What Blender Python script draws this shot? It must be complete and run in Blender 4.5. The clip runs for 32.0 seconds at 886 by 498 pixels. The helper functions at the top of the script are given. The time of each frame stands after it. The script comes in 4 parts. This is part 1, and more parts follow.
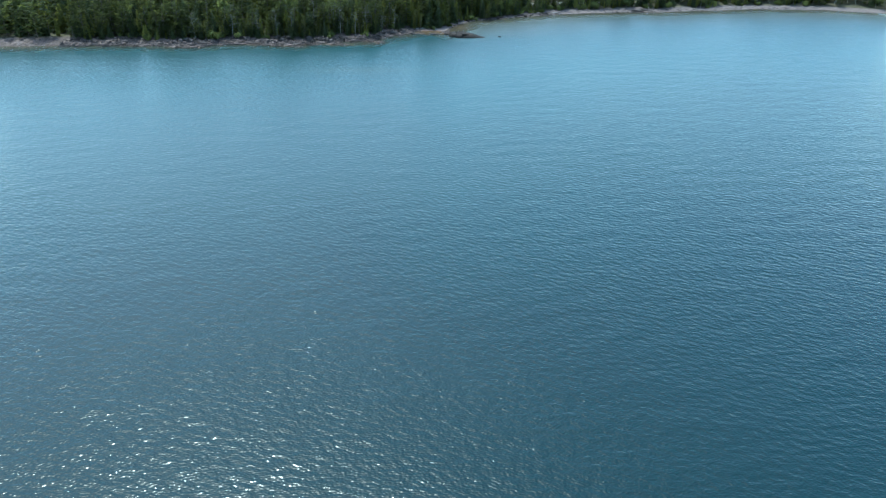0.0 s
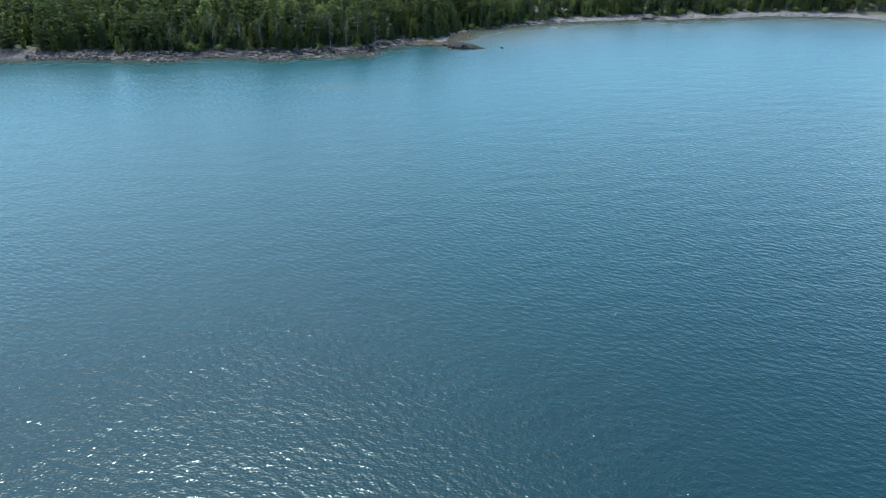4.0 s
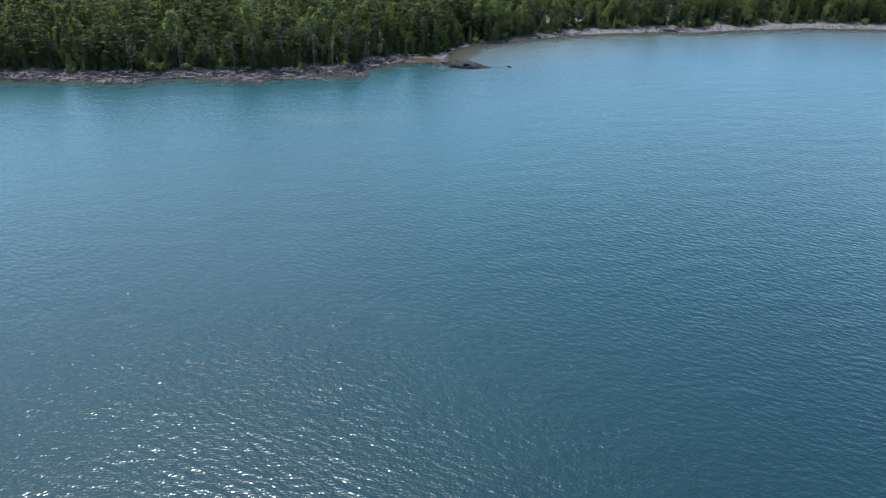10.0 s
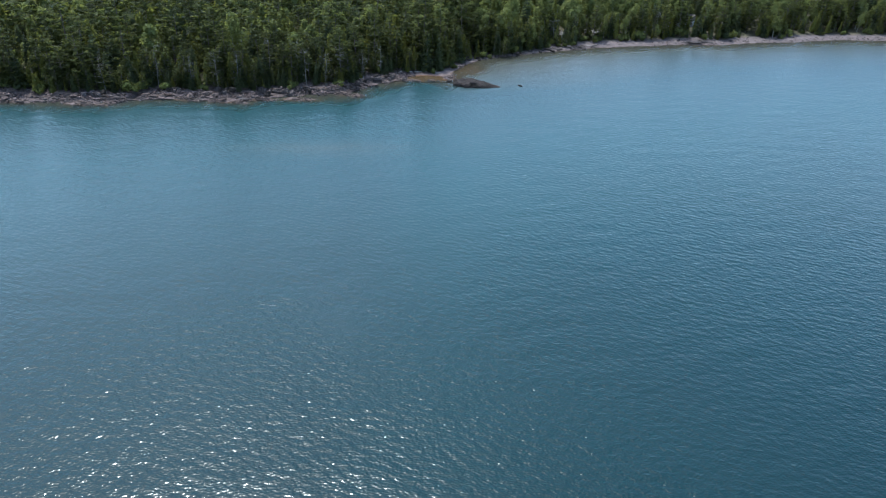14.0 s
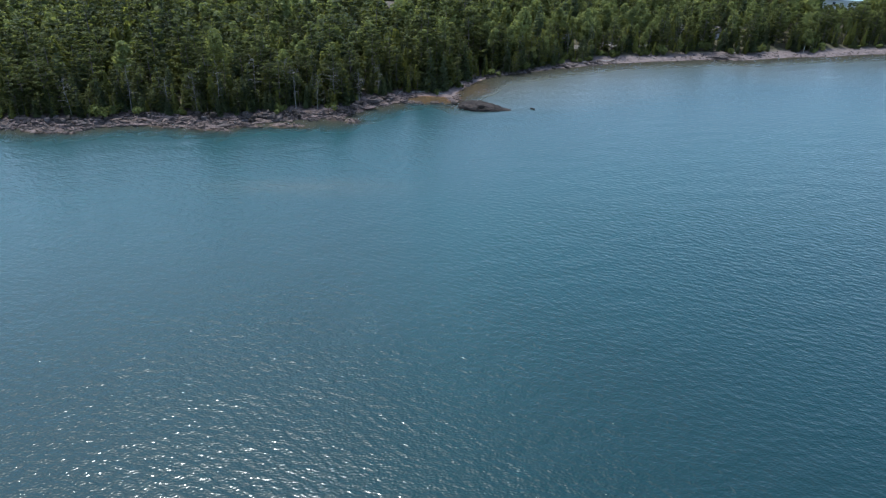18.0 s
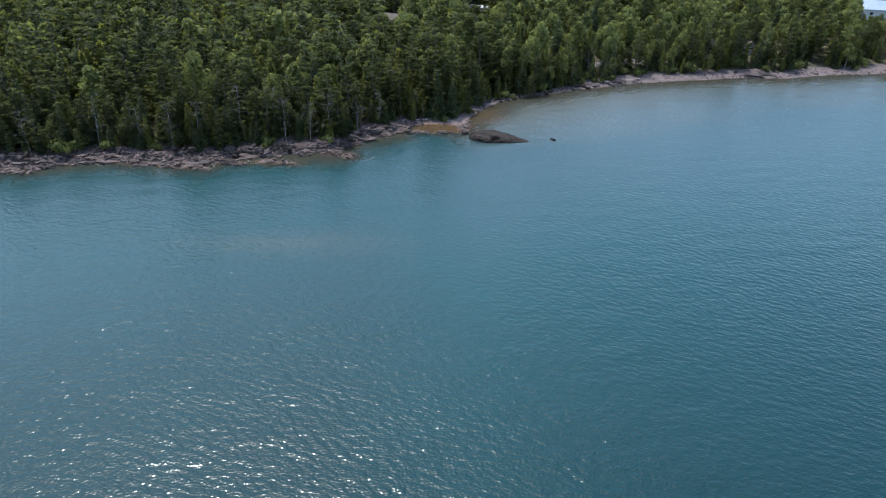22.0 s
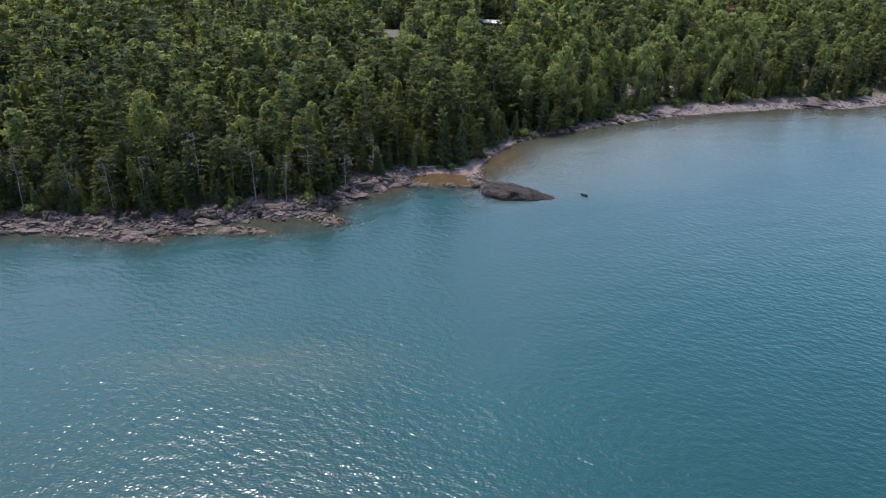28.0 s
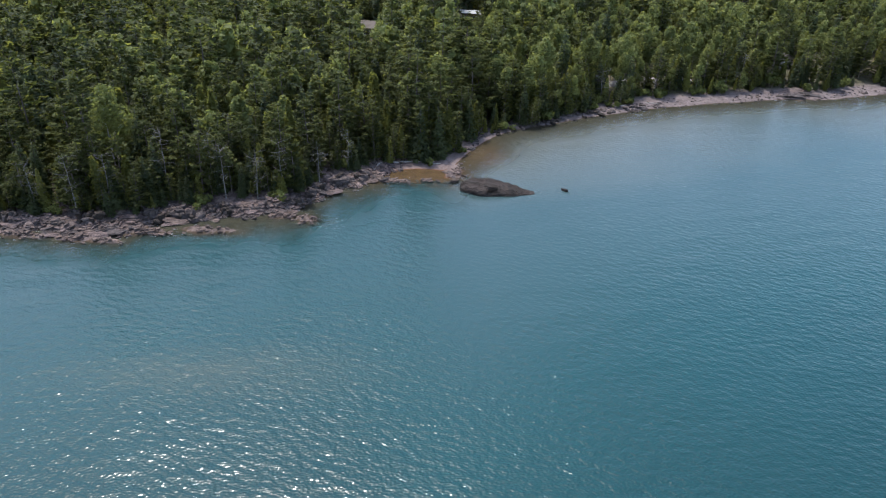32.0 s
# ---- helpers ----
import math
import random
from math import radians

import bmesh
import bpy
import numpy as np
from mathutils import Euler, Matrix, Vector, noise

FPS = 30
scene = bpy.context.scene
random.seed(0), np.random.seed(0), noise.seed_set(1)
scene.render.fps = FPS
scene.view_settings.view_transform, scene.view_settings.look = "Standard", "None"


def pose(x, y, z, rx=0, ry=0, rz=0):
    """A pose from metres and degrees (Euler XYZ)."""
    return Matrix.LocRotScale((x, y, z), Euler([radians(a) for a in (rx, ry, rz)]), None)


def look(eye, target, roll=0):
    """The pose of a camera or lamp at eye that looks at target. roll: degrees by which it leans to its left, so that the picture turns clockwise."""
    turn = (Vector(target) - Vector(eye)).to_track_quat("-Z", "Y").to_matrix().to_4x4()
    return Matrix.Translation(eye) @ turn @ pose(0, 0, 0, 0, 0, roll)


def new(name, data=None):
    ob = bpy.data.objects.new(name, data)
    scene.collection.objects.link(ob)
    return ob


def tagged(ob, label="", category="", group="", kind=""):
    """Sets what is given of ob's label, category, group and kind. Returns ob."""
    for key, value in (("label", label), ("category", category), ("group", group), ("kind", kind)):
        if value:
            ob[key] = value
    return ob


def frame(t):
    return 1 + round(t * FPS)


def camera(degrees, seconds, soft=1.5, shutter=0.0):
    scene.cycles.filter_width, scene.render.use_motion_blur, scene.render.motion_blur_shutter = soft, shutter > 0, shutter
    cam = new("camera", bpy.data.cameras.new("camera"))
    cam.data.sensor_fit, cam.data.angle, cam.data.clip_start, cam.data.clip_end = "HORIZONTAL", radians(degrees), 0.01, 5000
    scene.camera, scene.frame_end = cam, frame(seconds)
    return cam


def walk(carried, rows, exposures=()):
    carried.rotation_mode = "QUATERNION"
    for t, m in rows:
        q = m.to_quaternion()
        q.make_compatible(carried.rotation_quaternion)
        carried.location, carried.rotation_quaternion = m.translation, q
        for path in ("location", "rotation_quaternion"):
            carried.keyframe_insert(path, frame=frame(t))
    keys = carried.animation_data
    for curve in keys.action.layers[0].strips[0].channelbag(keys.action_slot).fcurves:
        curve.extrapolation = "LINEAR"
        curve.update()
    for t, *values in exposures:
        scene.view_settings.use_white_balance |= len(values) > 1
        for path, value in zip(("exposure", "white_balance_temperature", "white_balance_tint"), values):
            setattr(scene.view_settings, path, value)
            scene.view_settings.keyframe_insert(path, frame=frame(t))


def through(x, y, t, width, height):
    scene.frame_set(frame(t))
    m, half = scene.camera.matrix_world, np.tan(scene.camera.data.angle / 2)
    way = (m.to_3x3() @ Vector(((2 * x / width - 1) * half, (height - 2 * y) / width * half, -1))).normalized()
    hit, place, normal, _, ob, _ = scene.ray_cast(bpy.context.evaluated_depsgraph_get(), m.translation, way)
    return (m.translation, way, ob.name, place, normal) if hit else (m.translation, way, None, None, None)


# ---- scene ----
# ---- camera ----
cam = camera(65.0, 32.0, soft=1.15)
PATH = [
    (0, (-9.585, -236.035, 48.92), (-9.595, -234.282, 47.958), 1.8),
    (3, (-9.355, -222.356, 48.874), (-9.365, -220.604, 47.91), 1.8),
    (6, (-9.005, -208.491, 48.785), (-9.016, -206.741, 47.817), 2.0),
    (9, (-8.561, -194.256, 48.648), (-8.577, -192.509, 47.674), 2.1),
    (11, (-8.257, -184.844, 48.573), (-8.281, -183.098, 47.597), 2.2),
    (13, (-7.987, -175.578, 48.505), (-8.024, -173.832, 47.53), 2.1),
    (14.5, (-7.851, -168.652, 48.452), (-7.896, -166.907, 47.477), 2.1),
    (16.5, (-7.957, -159.355, 48.329), (-8.01, -157.61, 47.354), 2.2),
    (19, (-8.694, -147.703, 48.142), (-8.755, -145.956, 47.169), 2.0),
    (21, (-9.645, -137.892, 47.97), (-9.713, -136.144, 47.0), 1.9),
    (23, (-10.686, -127.596, 47.752), (-10.76, -125.849, 46.78), 1.9),
    (25, (-11.598, -117.301, 47.49), (-11.674, -115.556, 46.517), 2.0),
    (26.5, (-11.857, -110.088, 47.256), (-11.941, -108.342, 46.284), 1.9),
    (28.5, (-11.449, -103.16, 46.876), (-11.543, -101.414, 45.907), 1.7),
    (30, (-11.054, -101.466, 46.687), (-11.124, -99.724, 45.707), 1.8),
    (32, (-10.622, -101.431, 46.445), (-10.671, -99.694, 45.455), 1.9),
]
walk(cam, [(t, look(eye, target, roll)) for t, eye, target, roll in PATH],
     exposures=[(0, 1.71, 5350, -14), (9, 1.62, 5600, -3), (19, 1.40, 5950, 4), (25, 1.47, 6200, 7), (32, 1.56, 6400, 9)])

# ---- light ----
SUN_AZ, SUN_EL = radians(-43), radians(68.5)
world = bpy.data.worlds.new("world")
scene.world = world
world.use_nodes = True
sky = world.node_tree.nodes.new("ShaderNodeTexSky")
sky.sky_type, sky.sun_disc = "NISHITA", False
sky.sun_elevation, sky.sun_rotation = SUN_EL, SUN_AZ
sky.air_density, sky.dust_density, sky.ozone_density = 1.1, 2.0, 1.3
back = world.node_tree.nodes["Background"]
back.inputs["Strength"].default_value = 0.20
world.node_tree.links.new(sky.outputs[0], back.inputs["Color"])
sun = new("sun", bpy.data.lights.new("sun", "SUN"))
sun.data.energy, sun.data.angle, sun.data.color = 2.3, radians(0.53), (1.0, 0.965, 0.91)
to_sun = Vector((math.sin(SUN_AZ) * math.cos(SUN_EL), math.cos(SUN_AZ) * math.cos(SUN_EL), math.sin(SUN_EL)))
sun.matrix_world = look(to_sun * 300, (0, 0, 0))

# ---- materials ----


def material(name):
    m = bpy.data.materials.new(name)
    m.use_nodes = True
    nt = m.node_tree
    nt.nodes.clear()
    out = nt.nodes.new("ShaderNodeOutputMaterial")
    return m, nt, out


def node(nt, kind, **values):
    n = nt.nodes.new(kind)
    for key, value in values.items():
        if key in n.inputs:
            n.inputs[key].default_value = value
        else:
            n.inputs[key.replace("_", " ")].default_value = value
    return n


def noise_tex(nt, vec, scale, detail=3.0, rough=0.55, stretch=None, turn=0.0):
    n = node(nt, "ShaderNodeTexNoise", Scale=scale, Detail=detail, Roughness=rough)
    if turn:
        tr = node(nt, "ShaderNodeMapping")
        tr.inputs["Rotation"].default_value = (0, 0, turn)
        nt.links.new(vec, tr.inputs["Vector"])
        vec = tr.outputs[0]
    if stretch:
        mp = node(nt, "ShaderNodeMapping")
        mp.inputs["Scale"].default_value = stretch
        nt.links.new(vec, mp.inputs["Vector"])
        vec = mp.outputs[0]
    nt.links.new(vec, n.inputs["Vector"])
    return n.outputs["Fac"]


def ramp(nt, fac, stops):
    r = nt.nodes.new("ShaderNodeValToRGB")
    el = r.color_ramp.elements
    while len(el) < len(stops):
        el.new(0.5)
    for e, (p, c) in zip(el, stops):
        e.position, e.color = p, (*c, 1) if len(c) == 3 else c
    nt.links.new(fac, r.inputs["Fac"])
    return r.outputs["Color"]


def math_node(nt, op, a, b=0.0, c=None, clamp=False):
    n = nt.nodes.new("ShaderNodeMath")
    n.operation, n.use_clamp = op, clamp
    for i, v in enumerate((a, b, c)):
        if v is None:
            continue
        if isinstance(v, (int, float)):
            n.inputs[i].default_value = v
        else:
            nt.links.new(v, n.inputs[i])
    return n.outputs[0]


def mix_rgb(nt, fac, a, b, how="MIX"):
    n = nt.nodes.new("ShaderNodeMix")
    n.data_type, n.blend_type = "RGBA", how
    for sock, v in ((n.inputs[0], fac), (n.inputs[6], a), (n.inputs[7], b)):
        if isinstance(v, (int, float)):
            sock.default_value = v
        elif isinstance(v, tuple):
            sock.default_value = (*v, 1)
        else:
            nt.links.new(v, sock)
    return n.outputs[2]


def bump(nt, height, strength=0.5, distance=0.05, normal=None):
    b = node(nt, "ShaderNodeBump", Distance=distance)
    if isinstance(strength, (int, float)):
        b.inputs["Strength"].default_value = strength
    else:
        nt.links.new(strength, b.inputs["Strength"])
    nt.links.new(height, b.inputs["Height"])
    if normal:
        nt.links.new(normal, b.inputs["Normal"])
    return b.outputs[0]


def where(nt):
    return nt.nodes.new("ShaderNodeNewGeometry").outputs["Position"]


def attr(nt, name):
    a = nt.nodes.new("ShaderNodeAttribute")
    a.attribute_name = name
    return a.outputs["Fac"]


def solid(name, low, high, scale=3.0, rough=0.8, relief=0.02, metal=0.0, stretch=None):
    """A matt material with two scales of variation between two colours."""
    m, nt, out = material(name)
    pos = where(nt)
    big = noise_tex(nt, pos, scale * 0.25, 3, stretch=stretch)
    small = noise_tex(nt, pos, scale * 3, 4, 0.65, stretch=stretch)
    both = math_node(nt, "MULTIPLY_ADD", big, 0.55, math_node(nt, "MULTIPLY", small, 0.45))
    col = ramp(nt, both, [(0.33, low), (0.67, high)])
    bs = node(nt, "ShaderNodeBsdfPrincipled", Roughness=rough, Metallic=metal)
    bs.inputs["Specular IOR Level"].default_value = 0.5 if rough < 0.7 else 0.12
    nt.links.new(col, bs.inputs["Base Color"])
    nt.links.new(bump(nt, small, 0.6, relief), bs.inputs["Normal"])
    nt.links.new(bs.outputs[0], out.inputs[0])
    return m


def cracks(nt, pos, scale, stretch):
    """Joints in bedrock: 0 in the crack, 1 on the block."""
    mp = node(nt, "ShaderNodeMapping")
    mp.inputs["Scale"].default_value = stretch
    mp.inputs["Rotation"].default_value = (0, 0, radians(12))
    nt.links.new(pos, mp.inputs["Vector"])
    warp = node(nt, "ShaderNodeTexNoise", Scale=1.3, Detail=2.0)
    nt.links.new(mp.outputs[0], warp.inputs["Vector"])
    moved = nt.nodes.new("ShaderNodeVectorMath")
    moved.operation = "MULTIPLY_ADD"
    nt.links.new(warp.outputs["Color"], moved.inputs[0])
    moved.inputs[1].default_value = (1.1, 1.1, 1.1)
    nt.links.new(mp.outputs[0], moved.inputs[2])
    v = node(nt, "ShaderNodeTexVoronoi", Scale=scale)
    v.feature = "DISTANCE_TO_EDGE"
    nt.links.new(moved.outputs[0], v.inputs["Vector"])
    return math_node(nt, "MULTIPLY", v.outputs["Distance"], 14.0, clamp=True)


def bedrock(name, low, high, rough=0.9):
    """Jointed, weathered rock with stains, lichen-pale crests and dark cracks."""
    m, nt, out = material(name)
    pos = where(nt)
    big = noise_tex(nt, pos, 0.5, 3)
    small = noise_tex(nt, pos, 4.5, 5, 0.7)
    both = math_node(nt, "MULTIPLY_ADD", big, 0.45, math_node(nt, "MULTIPLY", small, 0.55))
    crack = cracks(nt, pos, 1.5, (0.32, 1.1, 1.8))
    col = mix_rgb(nt, math_node(nt, "MULTIPLY_ADD", crack, 0.35, 0.65), tuple(0.5 * v for v in low), ramp(nt, both, [(0.36, low), (0.64, high)]))
    bs = node(nt, "ShaderNodeBsdfPrincipled", Roughness=rough)
    bs.inputs["Specular IOR Level"].default_value = 0.12
    nt.links.new(col, bs.inputs["Base Color"])
    nt.links.new(bump(nt, small, 0.8, 0.10, bump(nt, crack, 0.9, 0.12)), bs.inputs["Normal"])
    nt.links.new(bs.outputs[0], out.inputs[0])
    return m


def foliage(name, dark, light, through=0.42):
    """Leaves or needles: each tuft and each tree has its own shade; some light passes through."""
    m, nt, out = material(name)
    info = nt.nodes.new("ShaderNodeObjectInfo")
    island = nt.nodes.new("ShaderNodeNewGeometry")
    tree = math_node(nt, "FRACT", math_node(nt, "ADD", info.outputs["Random"], attr(nt, "tint")))
    f = math_node(nt, "MULTIPLY_ADD", tree, 0.74, math_node(nt, "MULTIPLY", island.outputs["Random Per Island"], 0.26))
    col = ramp(nt, f, [(0.08, dark), (0.92, light)])
    d = node(nt, "ShaderNodeBsdfPrincipled", Roughness=0.6)
    d.inputs["Specular IOR Level"].default_value = 0.08
    tr = node(nt, "ShaderNodeBsdfTranslucent")
    warm = mix_rgb(nt, 0.6, col, (light[0] * 1.4, light[1] * 1.35, light[2] * 0.65))
    nt.links.new(col, d.inputs["Base Color"])
    nt.links.new(warm, tr.inputs["Color"])
    mx = node(nt, "ShaderNodeMixShader", Fac=through)
    nt.links.new(d.outputs[0], mx.inputs[1])
    nt.links.new(tr.outputs[0], mx.inputs[2])
    nt.links.new(mx.outputs[0], out.inputs[0])
    return m


LEAF = {
    "pine": foliage("pine_needles", (0.023, 0.029, 0.012), (0.073, 0.082, 0.027), 0.55),
    "spruce": foliage("spruce_needles", (0.022, 0.030, 0.017), (0.058, 0.070, 0.032), 0.55),
    "cedar": foliage("cedar_sprays", (0.046, 0.052, 0.017), (0.134, 0.138, 0.038), 0.6),
    "birch": foliage("birch_leaves", (0.066, 0.077, 0.029), (0.140, 0.154, 0.056), 0.52),
    "shrub": foliage("shrub_leaves", (0.045, 0.056, 0.018), (0.110, 0.122, 0.040), 0.4),
    "autumn": foliage("rusty_leaves", (0.120, 0.060, 0.025), (0.220, 0.110, 0.050), 0.3),
}
BARK = solid("conifer_bark", (0.045, 0.036, 0.030), (0.125, 0.105, 0.092), 6, 0.9, 0.02)
BARK_PALE = solid("birch_bark", (0.14, 0.13, 0.115), (0.36, 0.345, 0.32), 8, 0.8, 0.01)
DEADWOOD = solid("weathered_wood", (0.13, 0.12, 0.11), (0.30, 0.28, 0.26), 7, 0.85, 0.01)
SNAG = solid("standing_deadwood", (0.06, 0.055, 0.05), (0.17, 0.16, 0.15), 7, 0.9, 0.01)
PINK_ROCK = bedrock("pink_bedrock", (0.036, 0.026, 0.025), (0.125, 0.094, 0.087))
DARK_ROCK = bedrock("dark_bedrock", (0.022, 0.018, 0.018), (0.078, 0.064, 0.061))
BLACK_ROCK = bedrock("black_bedrock", (0.009, 0.008, 0.007), (0.043, 0.033, 0.029))
RED_ROCK = bedrock("wet_red_rock", (0.048, 0.035, 0.031), (0.118, 0.088, 0.076))
ROOF_METAL = solid("pale_metal_roof", (0.18, 0.215, 0.255), (0.25, 0.29, 0.33), 0.8, 0.45, 0.004, 0.2)
ROOF_WHITE = solid("white_roof", (0.17, 0.17, 0.165), (0.23, 0.23, 0.22), 1.0, 0.6, 0.004)
SIDING = solid("timber_siding", (0.20, 0.17, 0.14), (0.32, 0.28, 0.24), 2.0, 0.75, 0.006, stretch=(0.2, 0.2, 3))
SIDING_RED = solid("brown_siding", (0.10, 0.065, 0.050), (0.18, 0.125, 0.10), 2.0, 0.75, 0.006, stretch=(0.2, 0.2, 3))
ROOF_TAN = solid("tan_shingle", (0.050, 0.042, 0.035), (0.095, 0.080, 0.067), 2.0, 0.85, 0.01)
TRIM = solid("white_trim", (0.42, 0.42, 0.40), (0.58, 0.58, 0.56), 2.0, 0.5, 0.002)
GRAVEL = solid("pale_gravel", (0.13, 0.115, 0.105), (0.23, 0.21, 0.195), 2.5, 0.95, 0.03)


def glass_material():
    m, nt, out = material("window_glass")
    bs = node(nt, "ShaderNodeBsdfPrincipled", Roughness=0.05)
    bs.inputs["Base Color"].default_value = (0.02, 0.025, 0.03, 1)
    nt.links.new(bs.outputs[0], out.inputs[0])
    return m


GLASS = glass_material()


def ground_material():
    m, nt, out = material("shore_ground")
    pos = where(nt)
    inland, rocky, red = attr(nt, "inland"), attr(nt, "rocky"), attr(nt, "red")
    fine = noise_tex(nt, pos, 5.0, 4, 0.7)
    mid = noise_tex(nt, pos, 0.7, 4, 0.6)
    big = noise_tex(nt, pos, 0.12, 3, 0.5)
    both = math_node(nt, "MULTIPLY_ADD", mid, 0.6, math_node(nt, "MULTIPLY", fine, 0.4))
    sand = ramp(nt, both, [(0.30, (0.046, 0.036, 0.035)), (0.50, (0.086, 0.068, 0.065)), (0.72, (0.148, 0.119, 0.113))])
    rock = ramp(nt, both, [(0.34, (0.020, 0.015, 0.013)), (0.47, (0.062, 0.046, 0.041)), (0.66, (0.140, 0.106, 0.096))])
    crack = cracks(nt, pos, 1.3, (0.30, 1.0, 1.0))
    rock = mix_rgb(nt, math_node(nt, "MULTIPLY_ADD", crack, 0.35, 0.65), (0.024, 0.018, 0.016), rock)
    beach = mix_rgb(nt, rocky, sand, rock)
    beach = mix_rgb(nt, math_node(nt, "MULTIPLY", red, 0.6), beach, (0.112, 0.076, 0.064))
    wet = ramp(nt, both, [(0.3, (0.022, 0.015, 0.010)), (0.7, (0.058, 0.040, 0.026))])
    ochre = ramp(nt, both, [(0.3, (0.046, 0.021, 0.010)), (0.7, (0.112, 0.052, 0.024))])
    bed = mix_rgb(nt, red, wet, ochre)
    stones = ramp(nt, both, [(0.34, (0.11, 0.082, 0.050)), (0.66, (0.29, 0.22, 0.14))])
    bed = mix_rgb(nt, attr(nt, "pale"), bed, stones)
    litter = ramp(nt, math_node(nt, "MULTIPLY_ADD", big, 0.5, math_node(nt, "MULTIPLY", both, 0.5)),
                  [(0.35, (0.026, 0.026, 0.014)), (0.52, (0.052, 0.046, 0.027)), (0.68, (0.082, 0.068, 0.044))])
    edge = math_node(nt, "MULTIPLY_ADD", mid, 4.0, math_node(nt, "SUBTRACT", inland, 2.0))
    dry = math_node(nt, "MULTIPLY", edge, 1.6, clamp=True)
    wood = math_node(nt, "MULTIPLY_ADD", edge, 0.5, -2.6, clamp=True)
    col = mix_rgb(nt, wood, mix_rgb(nt, dry, bed, beach), litter)
    bs = node(nt, "ShaderNodeBsdfPrincipled", Roughness=0.9)
    bs.inputs["Specular IOR Level"].default_value = 0.12
    nt.links.new(col, bs.inputs["Base Color"])
    joints = bump(nt, math_node(nt, "MULTIPLY", crack, rocky), 0.5, 0.12)
    nt.links.new(bump(nt, fine, 0.7, 0.08, bump(nt, mid, 0.9, 0.45, joints)), bs.inputs["Normal"])
    nt.links.new(bs.outputs[0], out.inputs[0])
    return m


def water_material():
    m, nt, out = material("lake_water")
    pos = where(nt)
    depth, shore = attr(nt, "depth"), attr(nt, "shore")
    # wind ripples about half a metre long and chop on them, calmer in the lee of the trees
    calm = attr(nt, "lee")
    a = noise_tex(nt, pos, 1.6, 0.5, 0.5, (0.56, 1.0, 1.0), radians(18))
    b = noise_tex(nt, pos, 4.6, 0.0, 0.5, (0.70, 1.0, 1.0), radians(-6))
    c = noise_tex(nt, pos, 0.22, 2.0, 0.5, (0.5, 1.0, 1.0), radians(4))
    f = noise_tex(nt, pos, 5.0, 0.0, 0.5, (0.55, 1.0, 1.0), radians(28))
    n = bump(nt, c, 1.0, 0.08)
    n = bump(nt, a, calm, 0.118, n)
    n = bump(nt, b, calm, 0.046, n)
    steep = bump(nt, f, calm, 0.062, n)
    # the water column: clear where shallow, blue-green where deep
    murk = math_node(nt, "SUBTRACT", 1.0, math_node(nt, "POWER", 0.45, math_node(nt, "MULTIPLY", depth, depth)), clamp=True)
    drift = noise_tex(nt, pos, 0.02, 3, 0.5)
    # paler inshore colour partly stands in for the horizon sky's reflection
    off = math_node(nt, "MULTIPLY_ADD", drift, 0.16, math_node(nt, "ADD", attr(nt, "painted_offing"), -0.08))
    body_col = ramp(nt, off, [(0.0, (0.052, 0.058, 0.052)), (0.15, (0.011, 0.032, 0.035)), (0.35, (0.002, 0.025, 0.027)), (0.60, (0.001, 0.015, 0.016)), (0.95, (0.001, 0.009, 0.010))])
    bank = math_node(nt, "MULTIPLY", attr(nt, "bank"), ramp(nt, noise_tex(nt, pos, 0.5, 3, 0.6, (0.5, 1, 1)), [(0.3, (0.35, 0.35, 0.35)), (0.6, (1, 1, 1))]))
    body_col = mix_rgb(nt, bank, body_col, (0.036, 0.042, 0.031))
    body = node(nt, "ShaderNodeBsdfDiffuse")
    nt.links.new(body_col, body.inputs["Color"])
    clear = node(nt, "ShaderNodeBsdfTransparent")
    clear.inputs["Color"].default_value = (0.78, 0.90, 0.88, 1)
    col = node(nt, "ShaderNodeMixShader")
    nt.links.new(murk, col.inputs[0])
    nt.links.new(clear.outputs[0], col.inputs[1])
    nt.links.new(body.outputs[0], col.inputs[2])
    # broken foam along the rocks
    f1 = noise_tex(nt, pos, 2.6, 4, 0.7, (0.6, 1, 1))
    lap = math_node(nt, "MULTIPLY", shore, math_node(nt, "MULTIPLY_ADD", f1, 7.0, -4.2, clamp=True), clamp=True)
    foam = node(nt, "ShaderNodeBsdfDiffuse")
    foam.inputs["Color"].default_value = (0.46, 0.49, 0.50, 1)
    # most of the surface is roughened by wrinkles too fine to see; smooth steep facets between them flash in the sun
    wrinkled = node(nt, "ShaderNodeBsdfGlossy", Roughness=0.276)
    nt.links.new(n, wrinkled.inputs["Normal"])
    facets = node(nt, "ShaderNodeBsdfGlossy", Roughness=0.07)
    nt.links.new(steep, facets.inputs["Normal"])
    smooth = node(nt, "ShaderNodeBsdfGlossy", Roughness=0.13)
    nt.links.new(n, smooth.inputs["Normal"])
    sheen = node(nt, "ShaderNodeMixShader", Fac=0.36)
    nt.links.new(smooth.outputs[0], sheen.inputs[1])
    nt.links.new(wrinkled.outputs[0], sheen.inputs[2])
    gloss = node(nt, "ShaderNodeMixShader", Fac=0.3)
    nt.links.new(sheen.outputs[0], gloss.inputs[1])
    nt.links.new(facets.outputs[0], gloss.inputs[2])
    nt.links.new(n, body.inputs["Normal"])
    fr = node(nt, "ShaderNodeFresnel", IOR=1.333)
    nt.links.new(n, fr.inputs["Normal"])
    surf = node(nt, "ShaderNodeMixShader")
    nt.links.new(fr.outputs[0], surf.inputs[0])
    nt.links.new(col.outputs[0], surf.inputs[1])
